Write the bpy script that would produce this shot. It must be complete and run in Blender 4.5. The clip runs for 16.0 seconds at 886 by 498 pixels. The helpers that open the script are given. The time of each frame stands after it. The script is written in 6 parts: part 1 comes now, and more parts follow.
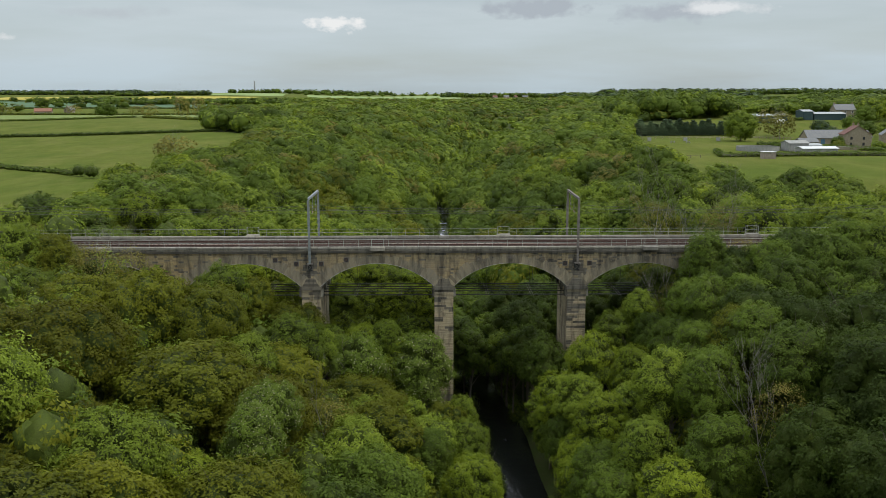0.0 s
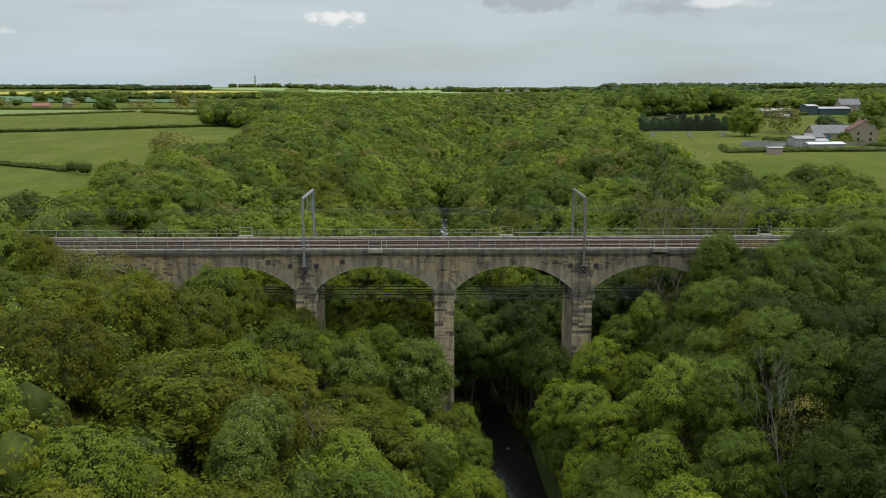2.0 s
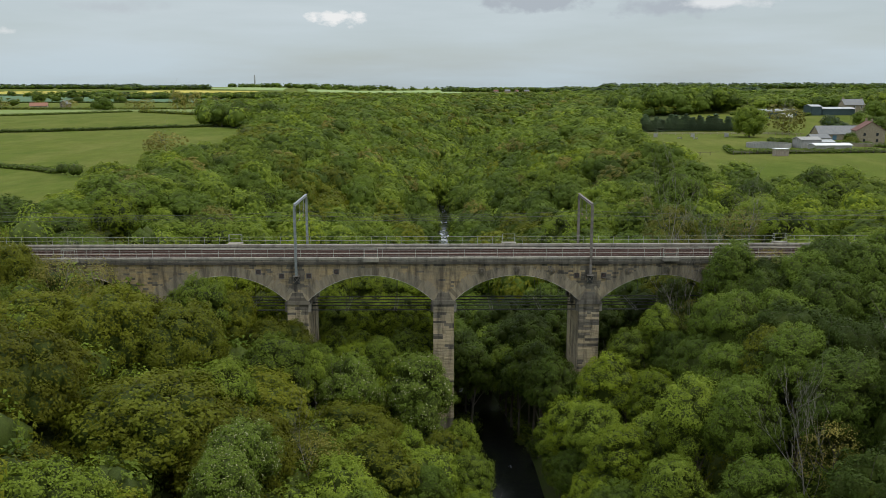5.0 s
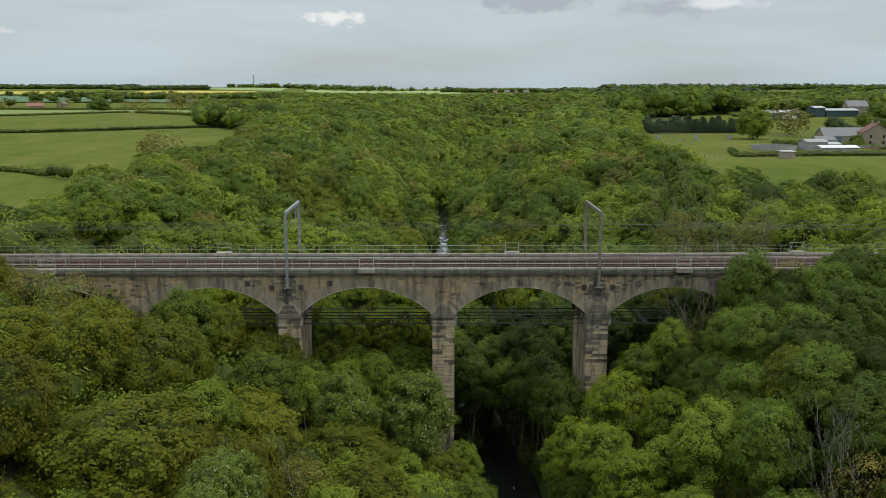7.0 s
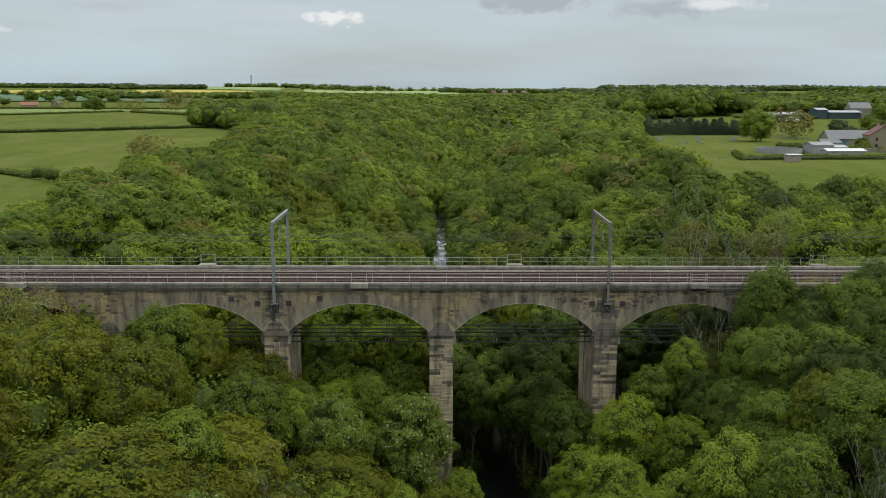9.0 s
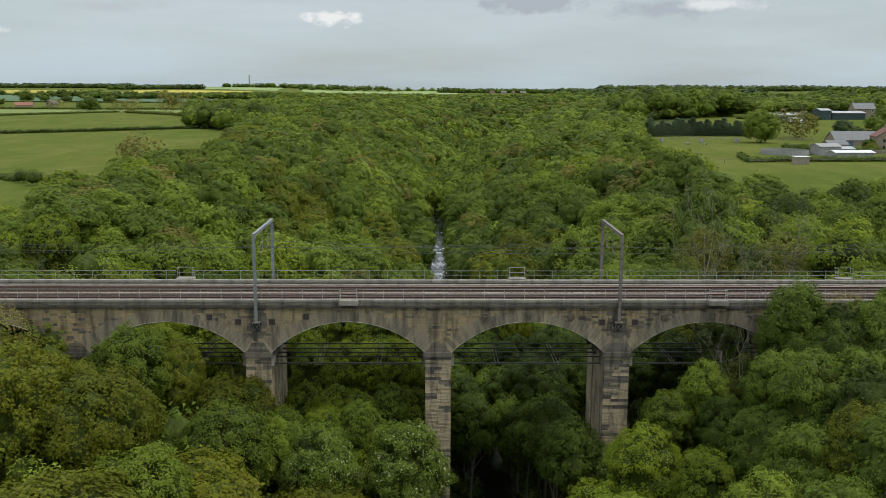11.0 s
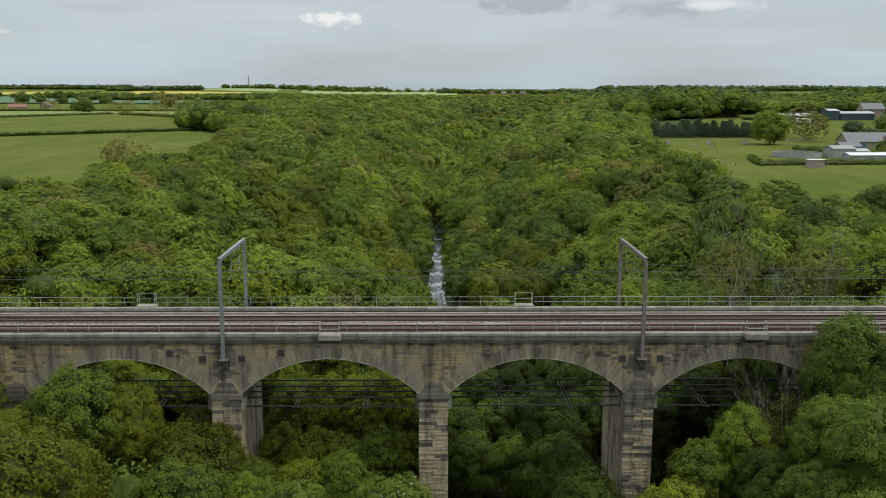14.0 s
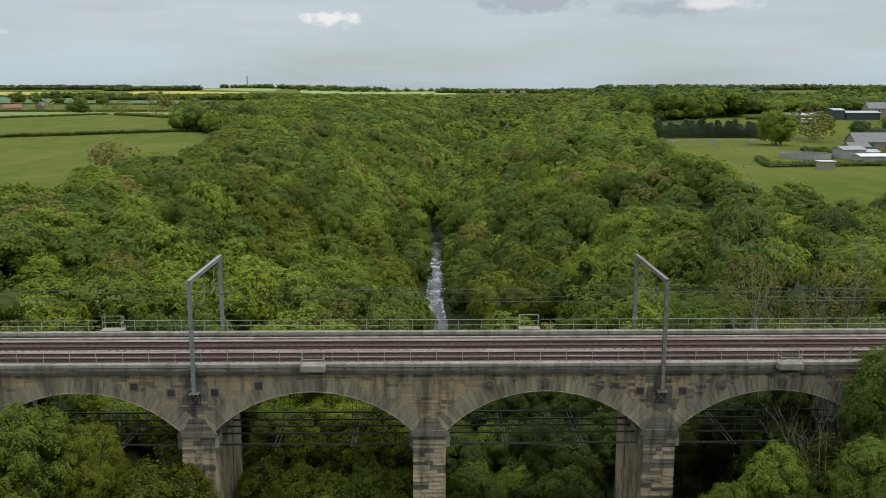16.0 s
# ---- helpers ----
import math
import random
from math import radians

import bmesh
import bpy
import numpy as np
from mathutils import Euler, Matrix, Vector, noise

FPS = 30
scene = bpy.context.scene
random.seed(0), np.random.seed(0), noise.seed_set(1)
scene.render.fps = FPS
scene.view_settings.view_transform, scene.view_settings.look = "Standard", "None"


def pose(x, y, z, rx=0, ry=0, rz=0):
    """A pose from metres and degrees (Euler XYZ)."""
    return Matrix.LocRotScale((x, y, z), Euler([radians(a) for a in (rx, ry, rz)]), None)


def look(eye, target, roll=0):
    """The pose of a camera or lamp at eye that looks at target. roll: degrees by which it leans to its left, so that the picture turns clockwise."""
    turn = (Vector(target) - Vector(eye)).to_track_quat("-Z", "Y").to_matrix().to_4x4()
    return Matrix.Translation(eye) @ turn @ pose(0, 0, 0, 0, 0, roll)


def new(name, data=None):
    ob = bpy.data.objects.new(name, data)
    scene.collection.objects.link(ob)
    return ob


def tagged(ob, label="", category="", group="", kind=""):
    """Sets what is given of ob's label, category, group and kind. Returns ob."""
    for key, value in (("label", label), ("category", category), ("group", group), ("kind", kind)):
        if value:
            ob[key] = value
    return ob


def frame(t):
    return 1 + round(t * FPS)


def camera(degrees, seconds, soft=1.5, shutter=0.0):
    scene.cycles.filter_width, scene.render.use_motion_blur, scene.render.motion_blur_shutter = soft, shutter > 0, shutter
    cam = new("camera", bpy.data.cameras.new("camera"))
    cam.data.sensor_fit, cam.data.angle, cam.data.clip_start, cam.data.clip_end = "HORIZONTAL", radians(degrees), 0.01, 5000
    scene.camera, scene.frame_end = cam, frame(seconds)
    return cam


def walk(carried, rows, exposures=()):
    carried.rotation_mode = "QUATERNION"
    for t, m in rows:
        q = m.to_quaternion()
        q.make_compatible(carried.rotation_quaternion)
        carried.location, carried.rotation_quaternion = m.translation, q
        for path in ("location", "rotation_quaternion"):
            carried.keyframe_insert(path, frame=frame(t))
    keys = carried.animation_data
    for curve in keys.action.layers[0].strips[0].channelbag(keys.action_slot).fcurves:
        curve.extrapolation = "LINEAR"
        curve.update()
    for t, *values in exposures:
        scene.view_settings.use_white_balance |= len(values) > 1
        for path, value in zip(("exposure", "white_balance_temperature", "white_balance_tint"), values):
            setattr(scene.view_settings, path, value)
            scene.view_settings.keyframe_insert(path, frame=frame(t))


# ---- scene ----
cam = camera(52.5, 16.0, soft=0.65)
PATH = [
    (0, (-1.232, -122.243, 21.297), (-1.214, -120.274, 20.95), -0.1),
    (1, (-1.143, -119.3, 21.366), (-1.127, -117.332, 21.011), -0.1),
    (2, (-1.111, -116.964, 21.352), (-1.095, -114.997, 20.993), -0.1),
    (3, (-1.043, -115.25, 21.339), (-1.026, -113.283, 20.979), -0.0),
    (4, (-0.985, -113.388, 21.369), (-0.969, -111.421, 21.009), -0.1),
    (6.5, (-1.028, -106.238, 21.396), (-1.01, -104.27, 21.038), -0.0),
    (8.5, (-1.055, -99.255, 21.596), (-1.032, -97.288, 21.237), 0.1),
    (9, (-1.028, -97.32, 21.609), (-1.004, -95.352, 21.251), 0.2),
    (11.5, (-0.681, -87.079, 21.509), (-0.653, -85.111, 21.152), 0.2),
    (12.5, (-0.492, -82.929, 21.526), (-0.465, -80.961, 21.17), 0.1),
    (14.5, (-0.132, -74.68, 21.522), (-0.105, -72.712, 21.166), 0.1),
    (16, (0.129, -68.224, 21.623), (0.157, -66.256, 21.266), 0.0),
]
walk(cam, [(t, look(eye, target, roll)) for t, eye, target, roll in PATH])


# ---------------------------------------------------------------- sky and sun
SUN_EL, SUN_AZ = 57.0, 108.0
world = bpy.data.worlds.new("sky")
scene.world = world
world.use_nodes = True
wt = world.node_tree
for n in list(wt.nodes):
    wt.nodes.remove(n)


def wnode(kind, **kw):
    n = wt.nodes.new(kind)
    for k, v in kw.items():
        n.inputs[k.replace("_", " ")].default_value = v
    return n


wl = wt.links.new
w_out = wnode("ShaderNodeOutputWorld")
w_bg = wnode("ShaderNodeBackground", Strength=1.0)
w_sky = wnode("ShaderNodeTexSky")
w_sky.sky_type, w_sky.sun_disc = "NISHITA", False
w_sky.sun_elevation, w_sky.sun_rotation = radians(SUN_EL), radians(SUN_AZ)
w_scale = wnode("ShaderNodeVectorMath")
w_scale.operation = "SCALE"
w_scale.inputs["Scale"].default_value = 0.085
wl(w_sky.outputs[0], w_scale.inputs[0])
w_co = wnode("ShaderNodeTexCoord")
w_sep = wnode("ShaderNodeSeparateXYZ")
wl(w_co.outputs["Generated"], w_sep.inputs[0])
# thin cloud sheet, flattened towards the horizon
w_map = wnode("ShaderNodeMapping")
w_map.inputs["Scale"].default_value = (1.2, 1.2, 9.0)
wl(w_co.outputs["Generated"], w_map.inputs[0])
w_noise = wnode("ShaderNodeTexNoise", Scale=2.3, Detail=5.0, Roughness=0.55)
wl(w_map.outputs[0], w_noise.inputs["Vector"])
w_veil = wnode("ShaderNodeMapRange")
for k, v in zip(("From Min", "From Max", "To Min", "To Max"), (0.32, 0.68, 0.55, 1.0)):
    w_veil.inputs[k].default_value = v
wl(w_noise.outputs["Fac"], w_veil.inputs["Value"])
w_tone = wnode("ShaderNodeValToRGB")
w_tone.color_ramp.elements[0].position, w_tone.color_ramp.elements[0].color = 0.0, (0.50, 0.60, 0.66, 1)
w_tone.color_ramp.elements[1].position, w_tone.color_ramp.elements[1].color = 0.16, (0.66, 0.71, 0.73, 1)
wl(w_sep.outputs["Z"], w_tone.inputs["Fac"])
w_mix = wnode("ShaderNodeMix")
w_mix.data_type = "RGBA"
wl(w_veil.outputs[0], w_mix.inputs["Factor"])
wl(w_scale.outputs[0], w_mix.inputs["A"])
wl(w_tone.outputs[0], w_mix.inputs["B"])
# an overcast sky is brighter overhead than along the horizon
w_lift = wnode("ShaderNodeMapRange")
for k, v in zip(("From Min", "From Max", "To Min", "To Max"), (0.15, 0.95, 1.0, 2.9)):
    w_lift.inputs[k].default_value = v
wl(w_sep.outputs["Z"], w_lift.inputs["Value"])
w_up = wnode("ShaderNodeVectorMath")
w_up.operation = "SCALE"
wl(w_mix.outputs["Result"], w_up.inputs[0])
wl(w_lift.outputs[0], w_up.inputs["Scale"])
last = w_up.outputs[0]


def cloud(last, x, z, wide, high, colour, seed, soft=0.5):
    """One cumulus: direction (x, 1, z) from the walk, its half sizes, ragged by noise."""
    off = wnode("ShaderNodeVectorMath")
    off.operation = "SUBTRACT"
    off.inputs[1].default_value = (x, 0, z)
    n = wnode("ShaderNodeTexNoise", Scale=34.0, Detail=6.0, Roughness=0.6)
    m = wnode("ShaderNodeMapping")
    m.inputs["Location"].default_value = (seed, seed * 0.7, 0)
    m.inputs["Scale"].default_value = (1, 1, 1.6)
    wl(w_co.outputs["Generated"], m.inputs[0])
    wl(m.outputs[0], n.inputs["Vector"])
    wl(w_co.outputs["Generated"], off.inputs[0])
    sc = wnode("ShaderNodeVectorMath")
    sc.operation = "MULTIPLY"
    sc.inputs[1].default_value = (1 / wide, 0, 1 / high)
    wl(off.outputs[0], sc.inputs[0])
    ln = wnode("ShaderNodeVectorMath")
    ln.operation = "LENGTH"
    wl(sc.outputs[0], ln.inputs[0])
    add = wnode("ShaderNodeMath")
    add.operation = "MULTIPLY_ADD"
    add.inputs[1].default_value = 2.4
    wl(n.outputs["Fac"], add.inputs[0])
    wl(ln.outputs["Value"], add.inputs[2])
    rng = wnode("ShaderNodeMapRange")
    for k, v in zip(("From Min", "From Max", "To Min", "To Max"), (2.2 - soft, 2.2, 1.0, 0.0)):
        rng.inputs[k].default_value = v
    wl(add.outputs[0], rng.inputs["Value"])
    front = wnode("ShaderNodeMath")
    front.operation = "GREATER_THAN"
    front.inputs[1].default_value = 0.0
    wl(w_sep.outputs["Y"], front.inputs[0])
    both = wnode("ShaderNodeMath")
    both.operation = "MULTIPLY"
    wl(rng.outputs[0], both.inputs[0])
    wl(front.outputs[0], both.inputs[1])
    mx = wnode("ShaderNodeMix")
    mx.data_type = "RGBA"
    mx.inputs["B"].default_value = (*colour, 1)
    wl(both.outputs[0], mx.inputs["Factor"])
    wl(last, mx.inputs["A"])
    return mx.outputs["Result"]


CLOUDS = [
    (-0.108, 0.071, 0.033, 0.0095, (0.84, 0.85, 0.85), 1.0, 0.35),
    (0.110, 0.086, 0.075, 0.011, (0.42, 0.47, 0.52), 3.0, 0.5),
    (0.255, 0.080, 0.075, 0.011, (0.43, 0.48, 0.53), 4.2, 0.6),
    (0.298, 0.0835, 0.052, 0.0075, (0.74, 0.77, 0.79), 7.0, 0.7),
    (0.400, 0.098, 0.060, 0.008, (0.72, 0.75, 0.77), 8.0, 0.6),
    (-0.33, 0.078, 0.05, 0.008, (0.50, 0.56, 0.60), 9.0, 0.8),
    (-0.45, 0.052, 0.03, 0.005, (0.78, 0.80, 0.81), 11.0, 0.6),
]
for c in CLOUDS:
    last = cloud(last, *c)
wl(last, w_bg.inputs["Color"])
wl(w_bg.outputs[0], w_out.inputs[0])

sun = new("sun", bpy.data.lights.new("sun", "SUN"))
sun.data.energy, sun.data.angle, sun.data.color = 1.35, radians(16), (1.0, 0.93, 0.80)
az, el = radians(SUN_AZ), radians(SUN_EL)
toward = Vector((math.sin(az) * math.cos(el), math.cos(az) * math.cos(el), math.sin(el)))
sun.matrix_world = look(toward * 300, (0, 0, 0))
scene.view_settings.exposure = 0.0

# ---------------------------------------------------------------- materials
rng = np.random.default_rng(7)


class Mat:
    """A node material with a short way to add and link nodes."""

    def __init__(self, name, rough=0.8, metal=0.0, spec=0.3):
        self.m = bpy.data.materials.new(name)
        self.m.use_nodes = True
        self.t = self.m.node_tree
        self.b = self.t.nodes["Principled BSDF"]
        self.out = self.t.nodes["Material Output"]
        self.b.inputs["Roughness"].default_value = rough
        self.b.inputs["Metallic"].default_value = metal
        self.b.inputs["Specular IOR Level"].default_value = spec
        self.pos = self.node("ShaderNodeNewGeometry")
        self.inf = self.node("ShaderNodeObjectInfo")

    def node(self, kind):
        return self.t.nodes.new(kind)

    def link(self, a, b):
        self.t.links.new(a, b)

    def noise(self, scale, detail=4.0, rough=0.6, stretch=None, local=False):
        n = self.node("ShaderNodeTexNoise")
        n.inputs["Scale"].default_value, n.inputs["Detail"].default_value, n.inputs["Roughness"].default_value = scale, detail, rough
        src = self.node("ShaderNodeTexCoord").outputs["Object"] if local else self.pos.outputs["Position"]
        if stretch:
            m = self.node("ShaderNodeMapping")
            m.inputs["Scale"].default_value = stretch
            self.link(src, m.inputs[0])
            src = m.outputs[0]
        self.link(src, n.inputs["Vector"])
        return n.outputs["Fac"]

    def remap(self, f, a, b, c=0.0, d=1.0):
        n = self.node("ShaderNodeMapRange")
        for k, v in zip(("From Min", "From Max", "To Min", "To Max"), (a, b, c, d)):
            n.inputs[k].default_value = v
        self.link(f, n.inputs["Value"])
        return n.outputs[0]

    def mix(self, f, a, b, how="MIX"):
        n = self.node("ShaderNodeMix")
        n.data_type, n.blend_type = "RGBA", how
        if isinstance(f, float):
            n.inputs["Factor"].default_value = f
        else:
            self.link(f, n.inputs["Factor"])
        for k, v in (("A", a), ("B", b)):
            if isinstance(v, tuple):
                n.inputs[k].default_value = (*v, 1)
            else:
                self.link(v, n.inputs[k])
        return n.outputs["Result"]

    def value(self, col, f, a, b):
        """col times a factor from a to b by f."""
        n = self.node("ShaderNodeVectorMath")
        n.operation = "SCALE"
        self.link(col, n.inputs[0])
        self.link(self.remap(f, 0, 1, a, b), n.inputs["Scale"])
        return n.outputs[0]

    def colour(self, c):
        if isinstance(c, tuple):
            self.b.inputs["Base Color"].default_value = (*c, 1)
        else:
            self.link(c, self.b.inputs["Base Color"])
        return self

    def bump(self, f, strength=0.3, dist=0.02):
        n = self.node("ShaderNodeBump")
        n.inputs["Strength"].default_value, n.inputs["Distance"].default_value = strength, dist
        self.link(f, n.inputs["Height"])
        self.link(n.outputs[0], self.b.inputs["Normal"])
        return self


def leaf_material(name, a, b, c, glow=0.35, bloom=None):
    """Foliage between the colours a and b from tree to tree, c on some sprays, bloom on a few."""
    k = Mat(name, rough=0.6, spec=0.14)
    own = k.node("ShaderNodeAttribute")
    own.attribute_name = "tree_tint"
    pick = k.node("ShaderNodeMath")
    pick.operation = "ADD"
    k.link(k.inf.outputs["Random"], pick.inputs[0])
    k.link(own.outputs["Fac"], pick.inputs[1])
    frac = k.node("ShaderNodeMath")
    frac.operation = "FRACT"
    k.link(pick.outputs[0], frac.inputs[0])
    col = k.mix(frac.outputs[0], a, b)
    col = k.mix(k.remap(k.noise(0.3, 2.0), 0.50, 0.85), col, c)
    col = k.value(col, frac.outputs[0], 0.76, 1.24)
    col = k.value(col, k.pos.outputs["Random Per Island"], 0.84, 1.16)
    grain = k.noise(7.0, 3.0, 0.7)
    col = k.value(col, k.remap(grain, 0.32, 0.68), 0.74, 1.26)
    if bloom:
        col = k.mix(k.remap(k.pos.outputs["Random Per Island"], 0.935, 0.94), col, bloom)
    k.colour(col).bump(grain, 0.6, 0.10)
    tr = k.node("ShaderNodeBsdfTranslucent")
    k.link(col, tr.inputs["Color"])
    mx = k.node("ShaderNodeMixShader")
    mx.inputs[0].default_value = glow
    k.link(k.b.outputs[0], mx.inputs[1])
    k.link(tr.outputs[0], mx.inputs[2])
    k.link(mx.outputs[0], k.out.inputs["Surface"])
    return k.m


LEAF = {
    "fresh": leaf_material("leaf_fresh", (0.130, 0.181, 0.018), (0.160, 0.211, 0.021), (0.178, 0.224, 0.024)),
    "lime": leaf_material("leaf_lime", (0.166, 0.221, 0.014), (0.193, 0.244, 0.017), (0.214, 0.256, 0.020)),
    "dark": leaf_material("leaf_dark", (0.075, 0.116, 0.014), (0.099, 0.142, 0.016), (0.115, 0.157, 0.019)),
    # green darkened further to stand in for gorge shade and lens falloff
    "deep": leaf_material("leaf_shade_dark", (0.035, 0.056, 0.007), (0.047, 0.071, 0.008), (0.053, 0.080, 0.010)),
    "olive": leaf_material("leaf_olive", (0.113, 0.129, 0.008), (0.132, 0.141, 0.009), (0.121, 0.147, 0.011)),
    # olive leaf, dimmed in colour to stand in for lens falloff
    "bronze": leaf_material("leaf_olive_dimmed", (0.083, 0.089, 0.005), (0.100, 0.103, 0.006), (0.089, 0.104, 0.007)),
    "silver": leaf_material("leaf_silver", (0.139, 0.191, 0.025), (0.123, 0.178, 0.021), (0.166, 0.215, 0.041), bloom=(0.385, 0.381, 0.225)),
    "sparse": leaf_material("leaf_sparse", (0.167, 0.163, 0.030), (0.193, 0.168, 0.038), (0.146, 0.128, 0.044)),
    "conifer": leaf_material("leaf_conifer", (0.044, 0.072, 0.032), (0.060, 0.088, 0.038), (0.052, 0.082, 0.034), 0.1),
}


# crown body, the shade between leaf sprays put into its dark green
SHADE_HEART = leaf_material("crown_shade_heart", (0.046, 0.066, 0.010), (0.056, 0.076, 0.011), (0.058, 0.070, 0.012), 0.1)


def bark_material(name, a, b):
    k = Mat(name, rough=0.9)
    k.colour(k.mix(k.noise(6.0, 5.0, 0.65, (1, 1, 0.25)), a, b)).bump(k.noise(14.0, 4.0, 0.6, (1, 1, 0.2)), 0.5, 0.03)
    return k.m


BARK = bark_material("bark", (0.055, 0.045, 0.033), (0.15, 0.13, 0.10))
PALE_BARK = bark_material("pale_bark", (0.13, 0.115, 0.095), (0.27, 0.25, 0.215))


def stone_material(name, a, b, soot, vary=1.0):
    """Coursed sandstone: buff and grey blocks, soot and run-off streaks on the face."""
    k = Mat(name, rough=0.92, spec=0.2)
    ramp = k.node("ShaderNodeValToRGB")
    ramp.color_ramp.interpolation = "LINEAR"
    ramp.color_ramp.elements[0].color, ramp.color_ramp.elements[1].color = (*a, 1), (*b, 1)
    for at, c in ((0.35, tuple((1 - 0.2 * vary) * q for q in a)), (0.7, (b[0] * 1.1, b[1] * 1.13, b[2] * 1.18)), (0.93, tuple((1 - 0.5 * vary) * q for q in b))):
        ramp.color_ramp.elements.new(at).color = (*c, 1)
    k.link(k.inf.outputs["Random"], ramp.inputs["Fac"])
    col = k.mix(k.remap(k.noise(0.23, 3.0), 0.42, 0.62, 0, 0.6), ramp.outputs[0], tuple(0.8 * (p + q) / 2 for p, q in zip(b, (0.24, 0.225, 0.19))))
    col = k.value(col, k.noise(7.0, 5.0, 0.7), 0.65, 1.35)
    streak = k.remap(k.noise(1.1, 5.0, 0.62, (1.0, 0.5, 0.20)), 0.47, 0.62)
    col = k.mix(k.remap(streak, 0, 1, 0, soot), col, (0.052, 0.047, 0.040))
    lich = k.remap(k.noise(3.1, 6.0, 0.7), 0.66, 0.72, 0, 0.5)
    col = k.mix(lich, col, (0.40, 0.39, 0.33))
    k.colour(col).bump(k.noise(16.0, 6.0, 0.65), 0.8, 0.04)
    return k.m


STONE = stone_material("sandstone_block", (0.400, 0.300, 0.155), (0.320, 0.245, 0.138), 0.70, 0.75)
PIER_STONE = stone_material("pier_block", (0.400, 0.325, 0.205), (0.350, 0.285, 0.180), 0.62, 0.35)
RING_STONE = stone_material("voussoir_stone", (0.330, 0.278, 0.185), (0.255, 0.212, 0.145), 0.55, 0.8)
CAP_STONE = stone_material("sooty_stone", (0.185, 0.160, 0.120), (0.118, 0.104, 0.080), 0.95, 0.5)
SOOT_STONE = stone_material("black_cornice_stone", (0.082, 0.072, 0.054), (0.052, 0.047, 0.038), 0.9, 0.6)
LIT_ARRIS = stone_material("lit_arris_stone", (0.46, 0.43, 0.35), (0.38, 0.36, 0.30), 0.6, 0.4)
STRING_STONE = stone_material("string_course_stone", (0.225, 0.20, 0.152), (0.17, 0.155, 0.122), 0.8, 0.5)
COPE_STONE = stone_material("coping_stone", (0.290, 0.268, 0.218), (0.240, 0.222, 0.185), 0.35, 0.35)
JOINT = stone_material("mortar_core", (0.24, 0.20, 0.14), (0.20, 0.17, 0.12), 0.6)
SOFFIT = stone_material("soffit_stone", (0.33, 0.31, 0.26), (0.28, 0.25, 0.20), 0.5)


def plain(name, a, b, scale=3.0, rough=0.7, metal=0.0, bump=0.2, stretch=None):
    k = Mat(name, rough=rough, metal=metal)
    f = k.noise(scale, 5.0, 0.65, stretch)
    k.colour(k.mix(k.remap(f, 0.35, 0.65), a, b)).bump(f, bump, 0.02)
    return k.m


STEEL = plain("galvanised_steel", (0.17, 0.19, 0.19), (0.26, 0.28, 0.28), 2.0, 0.5, 0.3)
RUST_STEEL = plain("weathered_steel", (0.12, 0.105, 0.09), (0.20, 0.18, 0.16), 2.5, 0.7, 0.1)
PLATE_IRON = plain("lichened_iron", (0.10, 0.086, 0.066), (0.17, 0.148, 0.115), 4.0, 0.85)
RAIL_PAINT = plain("rail_paint", (0.20, 0.22, 0.19), (0.30, 0.31, 0.27), 3.0, 0.6)
DARK_STEEL = plain("dark_steel", (0.028, 0.030, 0.030), (0.06, 0.06, 0.055), 3.0, 0.6, 0.2)
RAIL = plain("rusty_rail", (0.055, 0.030, 0.023), (0.09, 0.048, 0.036), 5.0, 0.7)
SLEEPER = plain("sleeper", (0.055, 0.040, 0.034), (0.080, 0.060, 0.050), 4.0, 0.9)
WIRE = plain("wire", (0.05, 0.055, 0.055), (0.09, 0.095, 0.09), 3.0, 0.5)
CERAMIC = plain("insulator", (0.30, 0.16, 0.12), (0.24, 0.12, 0.09), 3.0, 0.3)
kb = Mat("ballast", rough=0.95)
bn = kb.noise(6.5, 6.0, 0.8)
kb.colour(kb.mix(kb.remap(kb.noise(0.5, 3.0, 0.6, (0.3, 1, 1)), 0.4, 0.6), kb.mix(kb.remap(bn, 0.3, 0.7), (0.10, 0.08, 0.066), (0.42, 0.365, 0.305)), (0.17, 0.12, 0.095))).bump(bn, 0.9, 0.06)
BALLAST = kb.m
ks = Mat("rusty_ballast", rough=0.95)
sn = ks.noise(9.0, 6.0, 0.75)
ks.colour(ks.mix(ks.remap(sn, 0.3, 0.7), (0.032, 0.022, 0.018), (0.085, 0.060, 0.050))).bump(sn, 0.9, 0.06)
RUSTY_BALLAST = ks.m

kw = Mat("river_water", rough=0.06, spec=0.5)
# rapids on one reach of the river, smooth and dark elsewhere
reach = kw.node("ShaderNodeSeparateXYZ")
kw.link(kw.pos.outputs["Position"], reach.inputs[0])
lift = kw.node("ShaderNodeMath")
lift.operation = "MULTIPLY"
kw.link(kw.remap(reach.outputs["Y"], 95, 135, 0.0, 1.0), lift.inputs[0])
kw.link(kw.remap(reach.outputs["Y"], 185, 215, 0.19, 0.09), lift.inputs[1])
churn = kw.node("ShaderNodeMath")
kw.link(kw.noise(0.55, 6.0, 0.7, (1.0, 0.35, 1)), churn.inputs[0])
kw.link(lift.outputs[0], churn.inputs[1])
foam = kw.remap(churn.outputs[0], 0.67, 0.78)
kw.colour(kw.mix(foam, (0.012, 0.014, 0.012), (0.5, 0.53, 0.55)))
kw.link(kw.remap(foam, 0, 1, 0.08, 0.6), kw.b.inputs["Roughness"])
kw.bump(kw.noise(1.6, 4.0, 0.6, (1, 0.5, 1)), 0.35, 0.25)
WATER = kw.m

